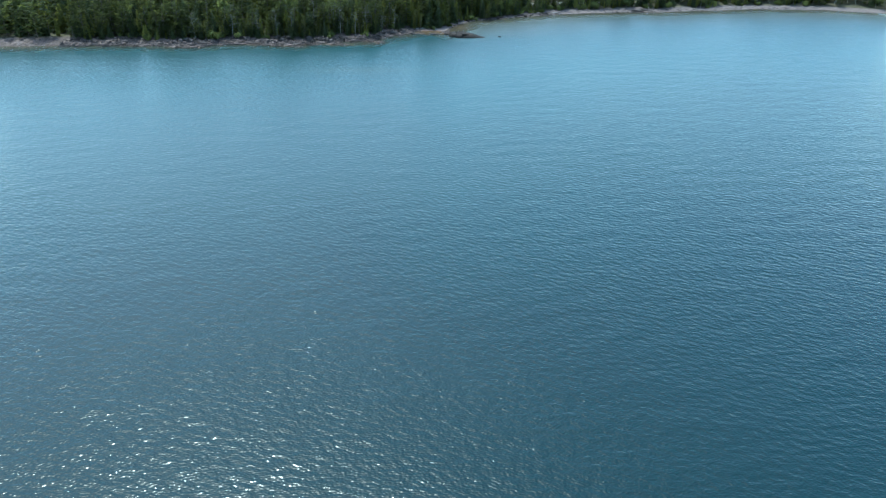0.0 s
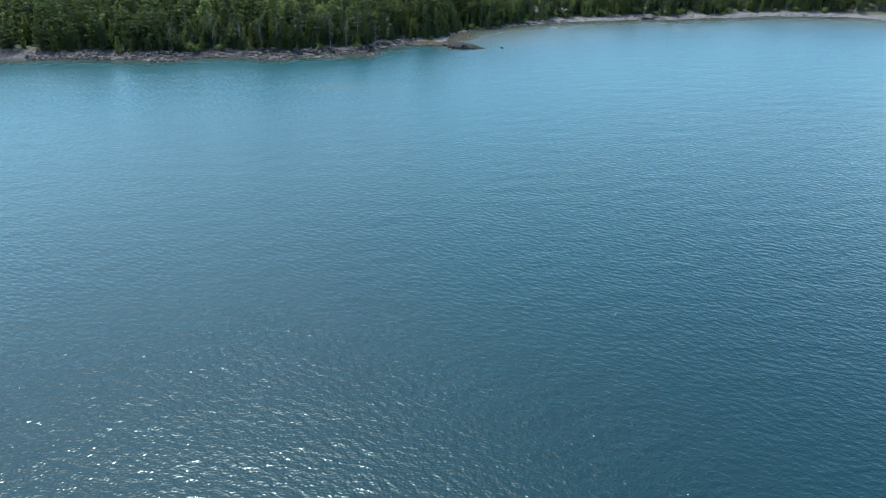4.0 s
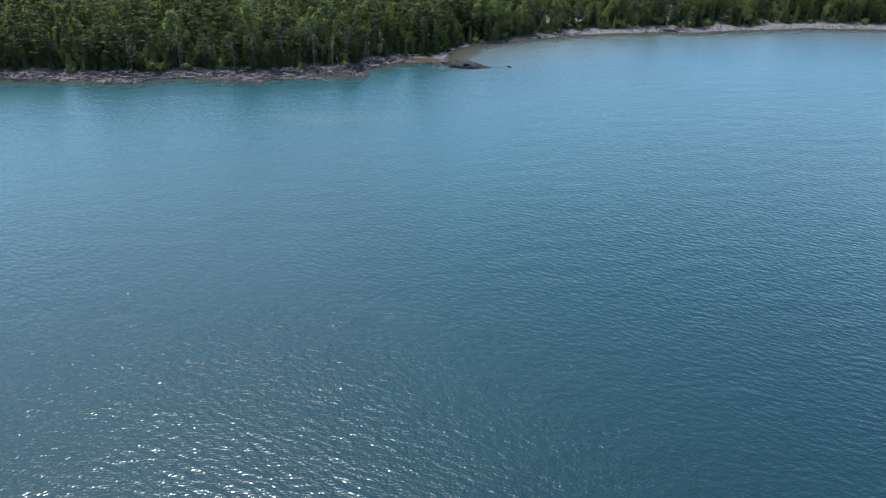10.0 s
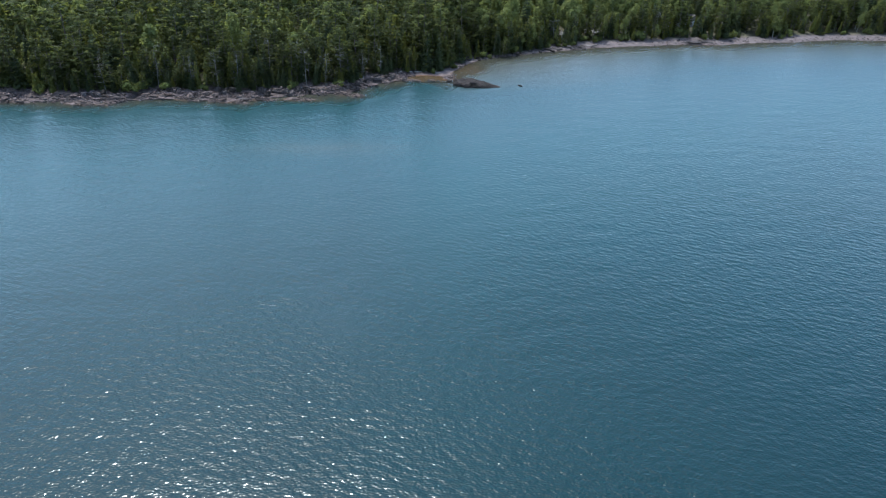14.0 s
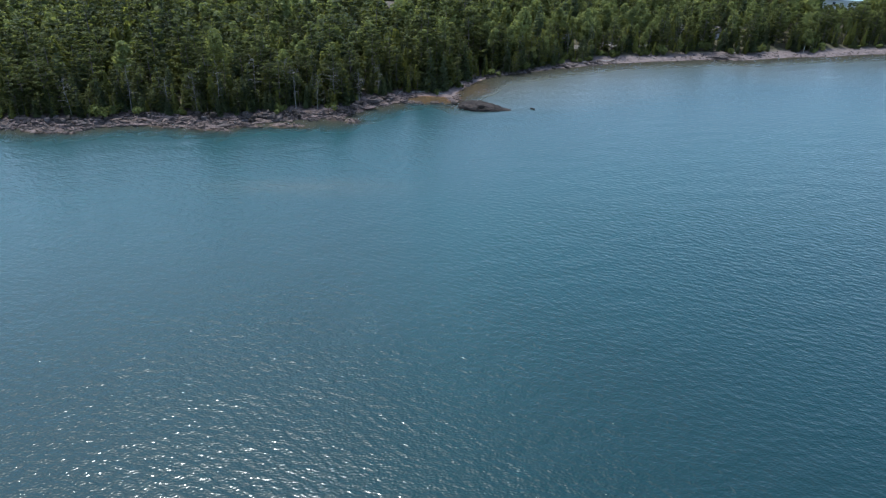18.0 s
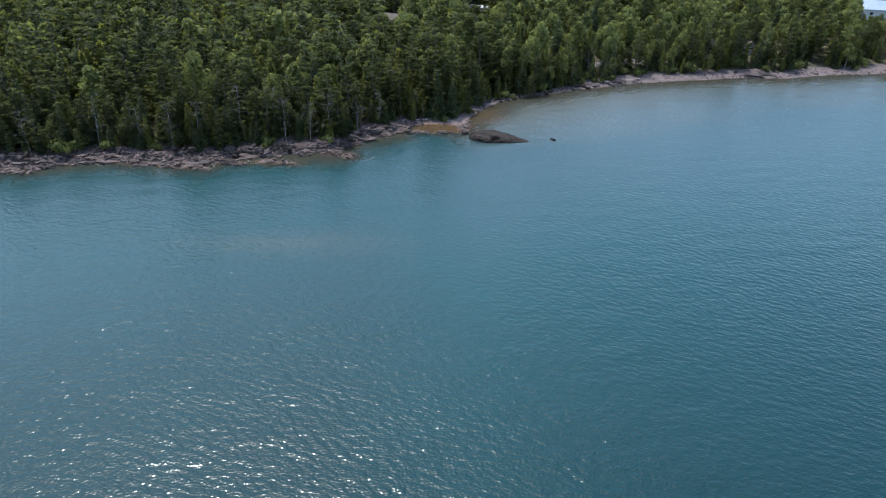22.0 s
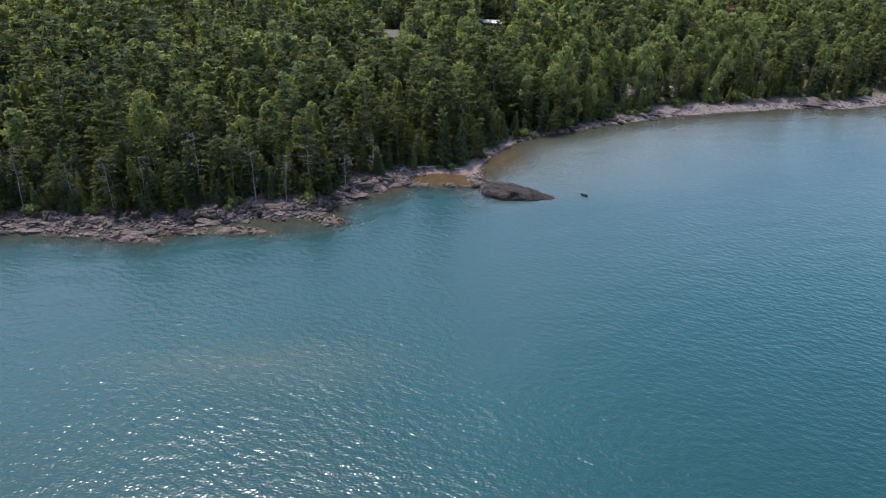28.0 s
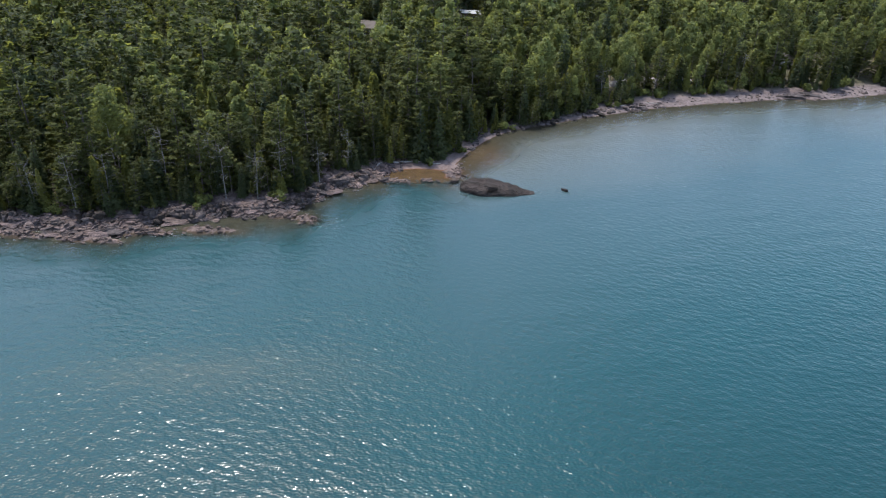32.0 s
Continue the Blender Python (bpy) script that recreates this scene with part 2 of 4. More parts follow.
    nt.links.new(gloss.outputs[0], surf.inputs[2])
    last = node(nt, "ShaderNodeMixShader")
    nt.links.new(lap, last.inputs[0])
    nt.links.new(surf.outputs[0], last.inputs[1])
    nt.links.new(foam.outputs[0], last.inputs[2])
    nt.links.new(last.outputs[0], out.inputs[0])
    return m


# ---- helpers for meshes ----
rng = np.random.default_rng(7)


def mesh_from(name, verts, tris, mat=None, smooth=False, floats=None):
    """A mesh from arrays of vertices and of faces with 3 or 4 corners."""
    me = bpy.data.meshes.new(name)
    verts, tris = np.asarray(verts, np.float32), np.asarray(tris, np.int32)
    k = tris.shape[1]
    me.vertices.add(len(verts))
    me.vertices.foreach_set("co", verts.ravel())
    me.loops.add(tris.size)
    me.loops.foreach_set("vertex_index", tris.ravel())
    me.polygons.add(len(tris))
    me.polygons.foreach_set("loop_start", np.arange(0, tris.size, k, dtype=np.int32))
    me.polygons.foreach_set("loop_total", np.full(len(tris), k, np.int32))
    me.polygons.foreach_set("use_smooth", np.full(len(tris), smooth, bool))
    for key, value in (floats or {}).items():
        me.attributes.new(key, "FLOAT", "POINT").data.foreach_set("value", np.asarray(value, np.float32))
    if mat:
        me.materials.append(mat)
    me.update(calc_edges=True)
    return me


def part(name, bm, mat, parent, label=""):
    me = bpy.data.meshes.new(name)
    bm.to_mesh(me)
    bm.free()
    me.materials.append(mat)
    ob = new(name, me)
    ob.parent = parent
    return tagged(ob, label)


def box(bm, x0, x1, y0, y1, z0, z1, bevel=0.0):
    vs = [bm.verts.new((x, y, z)) for z in (z0, z1) for y in (y0, y1) for x in (x0, x1)]
    fs = [bm.faces.new([vs[i] for i in q]) for q in
          ((0, 2, 3, 1), (4, 5, 7, 6), (0, 1, 5, 4), (2, 6, 7, 3), (0, 4, 6, 2), (1, 3, 7, 5))]
    if bevel:
        es = {e for f in fs for e in f.edges}
        bmesh.ops.bevel(bm, geom=list(es), offset=bevel, segments=1, affect="EDGES")
    return bm


# ---- the lie of the land ----
SHORE = [(-2500, -420), (-900, -170), (-400, -75), (-200, -47), (-138, -34.5), (-115, -29), (-104, -27), (-92, -27), (-84, -25),
         (-78, -21.5), (-70, -20), (-63, -20.7), (-57, -20.3), (-53, -16.3), (-47, -14), (-42, -13), (-36.5, -11.3),
         (-33.5, -8), (-31, -3.4), (-27, -0.6), (-25, 1.4), (-23.4, 5.0), (-20, 6.4), (-15.6, 6.6), (-13.6, 6.0), (-12.2, 9.4), (-10.2, 15), (-7.3, 20.7), (-4, 25),
         (2.7, 30.2), (12.3, 35.8), (20, 40.3), (33, 46.5), (46, 51), (60, 55.3), (73, 57), (82, 61.5), (101, 66.6),
         (114, 72), (131, 74), (146, 76), (170, 73), (230, 60), (500, 0), (2500, -420)]
SX, SY = np.array(SHORE, float).T


def smooth01(a, b, x):
    t = np.clip((x - a) / (b - a), 0, 1)
    return t * t * (3 - 2 * t)


def waves1(x, seed, pieces):
    """A smooth random line: a sum of (wavelength, height) waves."""
    r = np.random.default_rng(seed)
    y = np.zeros_like(x, dtype=float)
    for length, height in pieces:
        for _ in range(3):
            y += height / 1.7 * np.sin(x * 2 * np.pi / (length * r.uniform(0.75, 1.3)) + r.uniform(0, 6.28))
    return y


def hills(x, y, seed, pieces):
    """A smooth random surface: a sum of (wavelength, height) waves in all directions."""
    r = np.random.default_rng(seed)
    z = np.zeros(np.broadcast(x, y).shape)
    for length, height in pieces:
        for _ in range(6):
            a, k = r.uniform(0, 6.28), 2 * np.pi / (length * r.uniform(0.7, 1.4))
            z += height / 2.4 * np.sin(k * (x * np.cos(a) + y * np.sin(a)) + r.uniform(0, 6.28))
    return z


def rockiness(x):
    """1 along the ledges of bare bedrock, 0 along the gravel beach."""
    return np.clip(1 - smooth01(-27, -22, x) + 0.7 * smooth01(60, 64, x) * (1 - smooth01(68, 73, x)), 0, 1)


def shore_y(x):
    x = np.asarray(x, float)
    y = sum(np.interp(x + d, SX, SY) for d in (-1.2, -0.5, 0.0, 0.5, 1.2)) / 5
    return y + rockiness(x) * waves1(x, 3, ((6.0, 0.5), (2.6, 0.3))) + (1 - rockiness(x)) * waves1(x, 4, ((14.0, 0.35),))


def lean(x):
    """Turns a step along y into the distance from the shore."""
    s = (shore_y(np.asarray(x, float) + 3) - shore_y(np.asarray(x, float) - 3)) / 6
    return 1 / np.sqrt(1 + s * s)


def bed_red(x, y):
    """The ochre shelf of the small pool and of the bay behind the big rock."""
    pool = np.exp(-(((x + 18) / 7) ** 2 + ((y - 4.2) / 4.0) ** 2))
    bay = np.exp(-(((x + 6) / 6.5) ** 2 + ((y - 14) / 7) ** 2)) * 0.8
    return np.clip(1.3 * pool + bay, 0, 1)


LEDGES = [(-31.5, -13.6, 3.6, 1.7, 0.9), (-45.0, -18.2, 5.0, 1.5, 0.95), (-36.0, -12.6, 3.0, 1.2, 0.5), (-53.0, -19.2, 4.0, 1.0, 0.7),
          (-21.0, -3.2, 3.2, 0.8, 0.55), (-21.9, 1.5, 2.9, 0.7, 0.30), (-11.6, 5.4, 1.8, 3.4, 0.36), (-60.0, -22.2, 5.0, 0.9, 0.7),
          (-69.0, -21.8, 4.0, 0.9, 0.6), (-16.6, 2.3, 1.2, 0.5, 0.22), (-89.0, -28.0, 6.0, 0.9, 0.7), (-105.0, -28.6, 5.0, 0.8, 0.6)]


def height(x, y):
    x, y = np.asarray(x, float), np.asarray(y, float)
    c = lean(x)
    d = (y - shore_y(x)) * c
    rk = rockiness(x)
    rough = hills(x, y, 11, ((5.0, 0.16), (2.2, 0.12), (1.1, 0.06)))
    under = -(0.17 * np.abs(d) + 0.0065 * d * d) * (1 + 0.15 * rk)
    under = np.maximum(under, -7 + 0.2 * hills(x, y, 5, ((40.0, 1.0),)))
    shelf = np.maximum(bed_red(x, y), 0.5 * np.exp(-(((x + 42) / 14) ** 2 + ((y + 15.5) / 5.5) ** 2)))
    under = under * (1 - 0.8 * np.clip(shelf, 0, 1))
    shoal = np.exp(-(((x + 35) / 19) ** 2 + ((y + 47.0 - 0.1 * (x + 35)) / 7.0) ** 2) ** 1.3)
    under = under + shoal * 4.0
    ledge = np.zeros_like(d)
    for lx, ly, lw, ld, lh in LEDGES:
        ledge = np.maximum(ledge, lh * np.exp(-(((x - lx) / lw) ** 2 + ((y - ly) / ld) ** 2) ** 2))
    under = np.minimum(under + rough * 0.35 * smooth01(0, 3, -d), -0.02) + ledge * (1 + rough * 0.8)
    beach = 0.10 * d + 0.05 * np.sin(d * 2.4 + waves1(x, 8, ((9.0, 1.2),))) * smooth01(0.5, 2.0, d) + 0.25 * smooth01(5, 9, d)
    bare = 0.6 * smooth01(-0.2, 2.4, d) + 0.6 * smooth01(2.6, 6.0, d) + np.abs(rough) * 1.1 * smooth01(0.2, 1.5, d)
    over = beach * (1 - rk) + bare * rk
    inland = 0.022 * np.maximum(d - 9, 0) * np.exp(-np.maximum(d, 0) / 500) + hills(x, y, 9, ((60.0, 0.5), (22.0, 0.25))) * smooth01(8, 30, d)
    land = np.maximum(over, ledge) * np.exp(-np.maximum(d - 60, 0) / 300) + inland
    return np.where(d < 0, under, land)


def axis(fine0, fine1, step, far):
    """Even steps between fine0 and fine1, then ever wider steps out to far."""
    mid = list(np.arange(fine0, fine1 + step / 2, step))
    grow, s, lo, hi = 1.22, step, [fine0], [fine1]
    while hi[-1] < far:
        s *= grow
        hi.append(hi[-1] + s)
        lo.append(lo[-1] - s)
    return np.array(lo[:0:-1] + mid + hi[1:])


def sheet(xs, vs):
    """Rows of quads over x and the step past the shore."""
    X, V = np.meshgrid(xs, vs)
    Y = shore_y(X) + V
    nx, nv = len(xs), len(vs)
    i = (np.arange(nv - 1)[:, None] * nx + np.arange(nx - 1)[None]).ravel()
    return X.ravel(), Y.ravel(), np.stack([i, i + 1, i + nx + 1, i + nx], 1)


def build_ground():
    xs = axis(-140, 172, 0.7, 2400)
    vs = np.unique(np.concatenate([axis(-12, 18, 0.5, 2300), np.arange(-62, -12, 1.5)]))
    x, y, q = sheet(xs, vs)
    z = height(x, y)
    d = (y - shore_y(x)) * lean(x)
    ob = new("ground", mesh_from("ground", np.stack([x, y, z], 1), q, ground_material(), True,
                                 {"inland": np.clip(np.where(z > 0.02, np.maximum(d, 1.3), np.minimum(d, -0.6)), -20, 60), "rocky": rockiness(x), "pale": np.exp(-(((x + 35) / 26) ** 2 + ((y + 47.0) / 9.0) ** 2)),
                                  "red": np.clip(bed_red(x, y) + 0.5 * np.exp(-(((x + 22) / 7) ** 2 + ((y - 5) / 4) ** 2)), 0, 1)}))
    tagged(ob, "pinkish gravel beach, bedrock ledges and dark forest floor", "ground", kind="structure")


def build_water():
    xs = axis(-140, 172, 0.8, 2400)
    vs = np.concatenate([-axis(0, 235, 0.75, 2000)[::-1]])
    vs = np.concatenate([vs[vs <= 0.01], [0.5, 1.0, 2.0]])
    x, y, q = sheet(xs, vs)
    near = smooth01(-300, -240, y) * smooth01(-190, -150, x) * (1 - smooth01(180, 230, x))
    r = np.random.default_rng(21)
    z = np.zeros_like(x)
    for _ in range(26):
        a, k = r.normal(1.72, 0.42), 2 * np.pi / r.uniform(2.6, 8.0)
        z += 0.004 * np.sin(k * (x * np.cos(a) + y * np.sin(a)) + r.uniform(0, 6.28))
    g = height(x, y)
    deep = np.clip(-g, 0, 8)
    z *= near * smooth01(0.0, 1.2, deep)
    d = np.clip((shore_y(x) - y) * lean(x), -5, 200)
    ledge = np.zeros_like(x)
    for lx, ly, lw, ld, lh in LEDGES:
        e = ((x - lx) / lw) ** 2 + ((y - ly) / ld) ** 2
        ledge = np.maximum(ledge, np.exp(-((np.sqrt(e) - 1.1) / 0.35) ** 2) * (lh > 0.6))
    foam = np.maximum(np.exp(-((d - 0.3) / 0.9) ** 2) * rockiness(x), ledge)
    foam = foam * (1 - smooth01(-29, -24, x) * 0.6)
    ring = np.sqrt(((x + 5.2) / 6.4) ** 2 + ((y + 0.4) / 2.7) ** 2)
    foam = np.maximum(foam, 0.55 * np.exp(-((ring - 1.06) / 0.12) ** 2))
    # the offset on the left darkens the water colour in place of tree reflections
    ob = new("water", mesh_from("water", np.stack([x, y, z], 1), q, water_material(), True, {"depth": deep, "shore": foam, "bank": 0.36 * np.exp(-(((x + 35.5) / 15) ** 2 + ((y + 47.2 - 0.1 * (x + 35)) / 3.6) ** 2) ** 1.2), "lee": 0.6 + 0.4 * smooth01(2, 32, d), "painted_offing": np.clip(0.15 * (1 - smooth01(-26, -6, x)) + (sum(np.interp(x + e, SX, SY) for e in range(-60, 61, 8)) / 16 - y) / 200, 0, 1)}))
    tagged(ob, "blue-green lake water with small wind ripples and sun glitter", "water", kind="structure")


build_ground()
build_water()

# ---- rocks ----


def rock_mesh(name, size, mat, seed, detail=3, jag=0.22, flat=0.5):
    """A weathered stone: a rounded block with planes knocked off and layered relief."""
    r = np.random.default_rng(seed)
    bm = bmesh.new()
    bmesh.ops.create_icosphere(bm, subdivisions=detail, radius=1.0)
    cuts = [(Vector(r.normal(0, 1, 3)).normalized(), r.uniform(0.38, 0.85)) for _ in range(12)]
    for v in bm.verts:
        p = v.co.copy()
        for n, lim in cuts:
            over = p.dot(n) - lim
            if over > 0:
                p -= n * over * 0.96
        k = 1 + jag * noise.noise(p * 1.6 + Vector((seed, 0, 0))) + jag * 0.5 * noise.noise(p * 4.1 + Vector((0, seed, 0)))
        p *= k
        p.z = p.z * flat
        p.z += 0.05 * math.floor(p.z * 6) / 6
        v.co = Vector((p.x * size[0], p.y * size[1], p.z * size[2]))
    me = bpy.data.meshes.new(name)
    bm.to_mesh(me)
    bm.free()
    me.materials.append(mat)
    return me


def big_rock():
    """The long dark rock off the point: high blunt end towards the beach, low tip towards the lake."""
    bm = bmesh.new()
    bmesh.ops.create_icosphere(bm, subdivisions=5, radius=1.0)
    for v in bm.verts:
        p = v.co.copy()
        t = (p.x + 1) / 2
        high = 1.28 * (1 - 0.85 * max(0, t - 0.42) / 0.58) * (0.88 + 0.12 * min(1, t / 0.3))
        wide = 2.3 * (1 - 0.55 * max(0, t - 0.5) / 0.5)
        boxy = math.copysign(abs(p.y) ** 0.7, p.y)
        q = Vector(((p.x if p.x > 0 else -abs(p.x) ** 0.6) * 5.9, boxy * wide, (p.z ** 0.62 if p.z > 0 else max(p.z, -0.6)) * high))
        n = noise.noise(Vector((q.x * 0.35, q.y * 0.8, q.z * 0.9))) * 0.40 + noise.noise(q * 1.3) * 0.20 + abs(noise.noise(q * 2.9)) * 0.20 + noise.noise(q * 6.0) * 0.04
        crack = -0.3 * max(0, 1 - abs(q.x - 0.2 - q.y * 0.5) / 0.35) - 0.2 * max(0, 1 - abs(q.x - 2.6 + q.y * 0.4) / 0.3)
        v.co = q + p * (n + crack * (q.z > 0.2))
    me = bpy.data.meshes.new("shore_rock")
    bm.to_mesh(me)
    bm.free()
    me.materials.append(BLACK_ROCK)
    ob = new("shore_rock", me)
    ob.matrix_basis = pose(-5.2, -0.4, 0.0, 0, 0, -5)
    tagged(ob, "long dark grey bedrock hump standing in shallow lake water", "rock")


big_rock()
ROCKS = [("boulder", rock_mesh("boulder", (1, 1, 1), m, s, 3, 0.2, f)) for s, (m, f) in enumerate(
    [(PINK_ROCK, 0.6), (DARK_ROCK, 0.65), (PINK_ROCK, 0.7), (RED_ROCK, 0.55), (DARK_ROCK, 0.75), (BLACK_ROCK, 0.6)])]
BLOCKS = [("rock_block", ROCKS[i][1]) for i in (1, 4, 5)]
SLABS = [("rock_slab", rock_mesh("rock_slab", (1, 1, 1), m, s + 20, 3, 0.25, 0.28)) for s, m in enumerate(
    [PINK_ROCK, PINK_ROCK, DARK_ROCK, RED_ROCK])]


def put_rock(kinds, i, x, y, size, sink=0.35, label="", group="", zturn=None):
    name, me = kinds[i]
    ob = new(name, me)
    z = max(float(height(x, y)), -0.35 if size[2] < 0.55 else -0.1)
    ob.matrix_basis = Matrix.LocRotScale((x, y, z + size[2] * 0.25 - sink * size[2] * 0.4),
                                         Euler((rng.uniform(-.12, .12), rng.uniform(-.12, .12), rng.uniform(0, 6.28) if zturn is None else zturn)), Vector(size))
    tagged(ob, label, "rock", group)
    return ob


def shore_rocks():
    for k in range(330):
        x = rng.uniform(-112, -24)
        d = rng.uniform(-0.6, 4.2)
        y = float(shore_y(x)) + d
        s = rng.uniform(0.22, 0.8) * (1.7 if rng.random() < 0.12 else 1)
        if rng.random() < 0.5:
            put_rock(SLABS, int(rng.choice([0, 1, 1, 2, 3])), x, y, (s * 2.5, s * 1.2, s * 0.75), 0.35,
                     "flat slab of pinkish-brown bedrock at the waterline", "slabs along the rocky shore", rng.normal(0.1, 0.35))
        else:
            put_rock(ROCKS, int(rng.choice([0, 0, 1, 2, 4])), x, y, (s * 1.0, s * 0.8, s * 0.85), 0.4,
                     "weathered angular boulder on the rocky shore", "boulders along the rocky shore")
    for x, y, sx, sy, sz in ((5.7, 0.6, 1.05, 0.4, 0.62), (2.2, 3.0, 0.5, 0.35, 0.4), (-12.0, 2.2, 1.3, 0.7, 0.6), (-9.4, 3.0, 1.6, 0.6, 0.6), (-14.8, 2.6, 0.8, 0.5, 0.5), (-19.4, 1.2, 0.9, 0.5, 0.6), (-23.0, 1.6, 1.1, 0.6, 0.7),
                             (-30.5, -1.4, 2.0, 1.0, 1.1), (-34.0, -3.4, 1.8, 1.0, 1.1)):
        put_rock(ROCKS, 5 if sz < 1 and x > -13 else 1, x, y, (sx, sy, sz), 0.3, "dark wet rock breaking the lake surface" if sz < 1 else "dark angular outcrop at the foot of the trees")
    for k in range(64):
        x = rng.uniform(-26, -13) if k % 3 == 0 else rng.uniform(-26, -19.5)
        y = 1.5 + 0.06 * (x + 22) + rng.normal(0, 0.45) + (1.8 if x < -23.5 else 0)
        s = rng.uniform(0.2, 0.5)
        put_rock(SLABS, int(rng.choice([2, 1, 3])), x, y, (s * 2.0, s * 1.3, s * 0.55), 0.3,
                 "broken pinkish slab along the rim of the tide pool", "slabs round the pool", rng.normal(0.1, 0.5))
    for k in range(26):
        f = k / 25
        s = rng.uniform(0.25, 0.5)
        put_rock(SLABS, int(rng.choice([0, 1, 2, 3])), -13.9 + 2.9 * f + rng.normal(0, 0.3), 6.4 - 4.2 * f + rng.normal(0, 0.25), (s * 1.6, s * 1.2, s * 0.7), 0.15,
                 "small pinkish slab on the low spit beside the big rock", "slabs on the spit", rng.uniform(0, 3.1))
    for k in range(26):
        x = rng.uniform(-37, -26)
        y = float(shore_y(x)) + rng.uniform(1.2, 3.6)
        s = rng.uniform(0.5, 1.0)
        put_rock(ROCKS, int(rng.choice([1, 4, 5])), x, y, (s * 1.3, s * 0.8, s * 1.0), 0.35,
                 "dark angular outcrop at the foot of the trees", "dark outcrops under the trees")
    for hx, hy, wide in ((-50.0, -14.6, 1.5), (-54.0, -15.2, 1.0), (-45.5, -12.4, 1.3), (-61.5, -17.6, 1.6), (-36.2, -8.6, 1.5), (-74.0, -18.0, 1.6), (-89.0, -24.0, 1.8)):
        for k in range(15):
            s = rng.uniform(0.35, 0.95)
            put_rock(BLOCKS, int(rng.choice([0, 1, 2, 2])), hx + rng.normal(0, wide), hy + rng.normal(0, 0.55), (s * 1.2, s * 0.8, s * 1.5), 0.1,
                     "dark angular block in a broken rock heap", "dark heaps of broken rock")
    for k in range(70):
        x = rng.uniform(-10, 32)
        y = float(shore_y(x)) + rng.uniform(0.0, 2.6) / float(lean(x))
        s = rng.uniform(0.35, 0.95)
        put_rock(ROCKS, int(rng.choice([1, 4, 5])), x, y, (s * 1.4, s, s * 0.8), 0.3, "dark boulder half sunk in the shaded beach", "dark boulders on the curved beach")
    for k in range(46):
        x = rng.uniform(-10, 150)
        y = float(shore_y(x)) + rng.uniform(-0.4, 4.5)
        s = rng.uniform(0.2, 0.5)
        put_rock(ROCKS, int(rng.choice([1, 3, 4])), x, y, (s * 1.2, s, s), 0.3, "small dark stone on the gravel beach", "stones on the gravel beach")
    for k in range(14):
        x = rng.normal(64.5, 2.6)
        y = float(shore_y(x)) + rng.uniform(-0.5, 3)
        s = rng.uniform(0.5, 1.0)
        put_rock(SLABS, 2, x, y, (s * 2.2, s * 0.9, s * 0.7), 0.3, "dark flat slab crossing the gravel beach", "dark slabs crossing the beach", 0.2)


shore_rocks()


def rubble(name, label, mat, count, pick, low, high, seed):
    """Countless small angular fragments strewn along the shore, in one mesh."""
    r = np.random.default_rng(seed)
    x, d = pick(r, count)
    y = shore_y(x) + d / lean(x)
    z = height(x, y)
    keep = z > -0.25
    x, y, z = x[keep], y[keep], z[keep]
    n = len(x)
    corner = np.array([(i, j, k) for k in (-1, 1) for j in (-1, 1) for i in (-1, 1)], float)
    size = r.uniform(low, high, (n, 1)) * np.stack([r.uniform(0.8, 1.9, n), r.uniform(0.6, 1.2, n), r.uniform(0.25, 0.75, n)], 1)
    V = corner[None] * r.uniform(0.45, 1.0, (n, 8, 3)) * size[:, None]
    a, b = r.normal(0.1, 0.6, n), r.normal(0, 0.25, n)
    X = V[..., 0] * np.cos(a)[:, None] - V[..., 1] * np.sin(a)[:, None]
    Y = V[..., 0] * np.sin(a)[:, None] + V[..., 1] * np.cos(a)[:, None]
    Z = V[..., 2] + X * b[:, None]
    P = np.stack([X + x[:, None], Y + y[:, None], Z + z[:, None] + 0.25 * size[:, 2:3]], -1).reshape(-1, 3)
    quad = np.array([(0, 2, 3, 1), (4, 5, 7, 6), (0, 1, 5, 4), (2, 6, 7, 3), (0, 4, 6, 2), (1, 3, 7, 5)])
    F = (quad[None] + 8 * np.arange(n)[:, None, None]).reshape(-1, 4)
    tagged(new(name, mesh_from(name, P, F, mat)), label, "rocks", kind="stuff")


def ledge_band(r, n):
    x = r.uniform(-125, -21, n)
    return x, np.clip(r.gamma(1.8, 1.1, n) - 0.9, -0.9, 5.0)


def outer_ledges(r, n):
    i = r.integers(0, len(LEDGES), n)
    L = np.array(LEDGES)[i]
    x = L[:, 0] + r.normal(0, 0.4, n) * L[:, 2]
    return x, (L[:, 1] + r.normal(0, 0.4, n) * L[:, 3] - shore_y(x)) * lean(x)


def bay_band(r, n):
    x = r.uniform(-12, 150, n)
    return x, np.clip(r.normal(1.8, 1.7, n), -0.5, 6.0)


rubble("rock_rubble", "broken pinkish-brown rock fragments strewn over the shore ledges", PINK_ROCK, 1200, ledge_band, 0.08, 0.36, 61)
rubble("dark_rubble", "dark broken rock fragments between the shore ledges", DARK_ROCK, 1000, ledge_band, 0.10, 0.44, 62)
rubble("wet_rubble", "wet reddish rock fragments on the low ledges in the water", RED_ROCK, 420, outer_ledges, 0.12, 0.4, 63)
rubble("beach_stones", "small dark stones strewn on the gravel beach", DARK_ROCK, 700, bay_band, 0.06, 0.26, 64)

# ---- trees ----


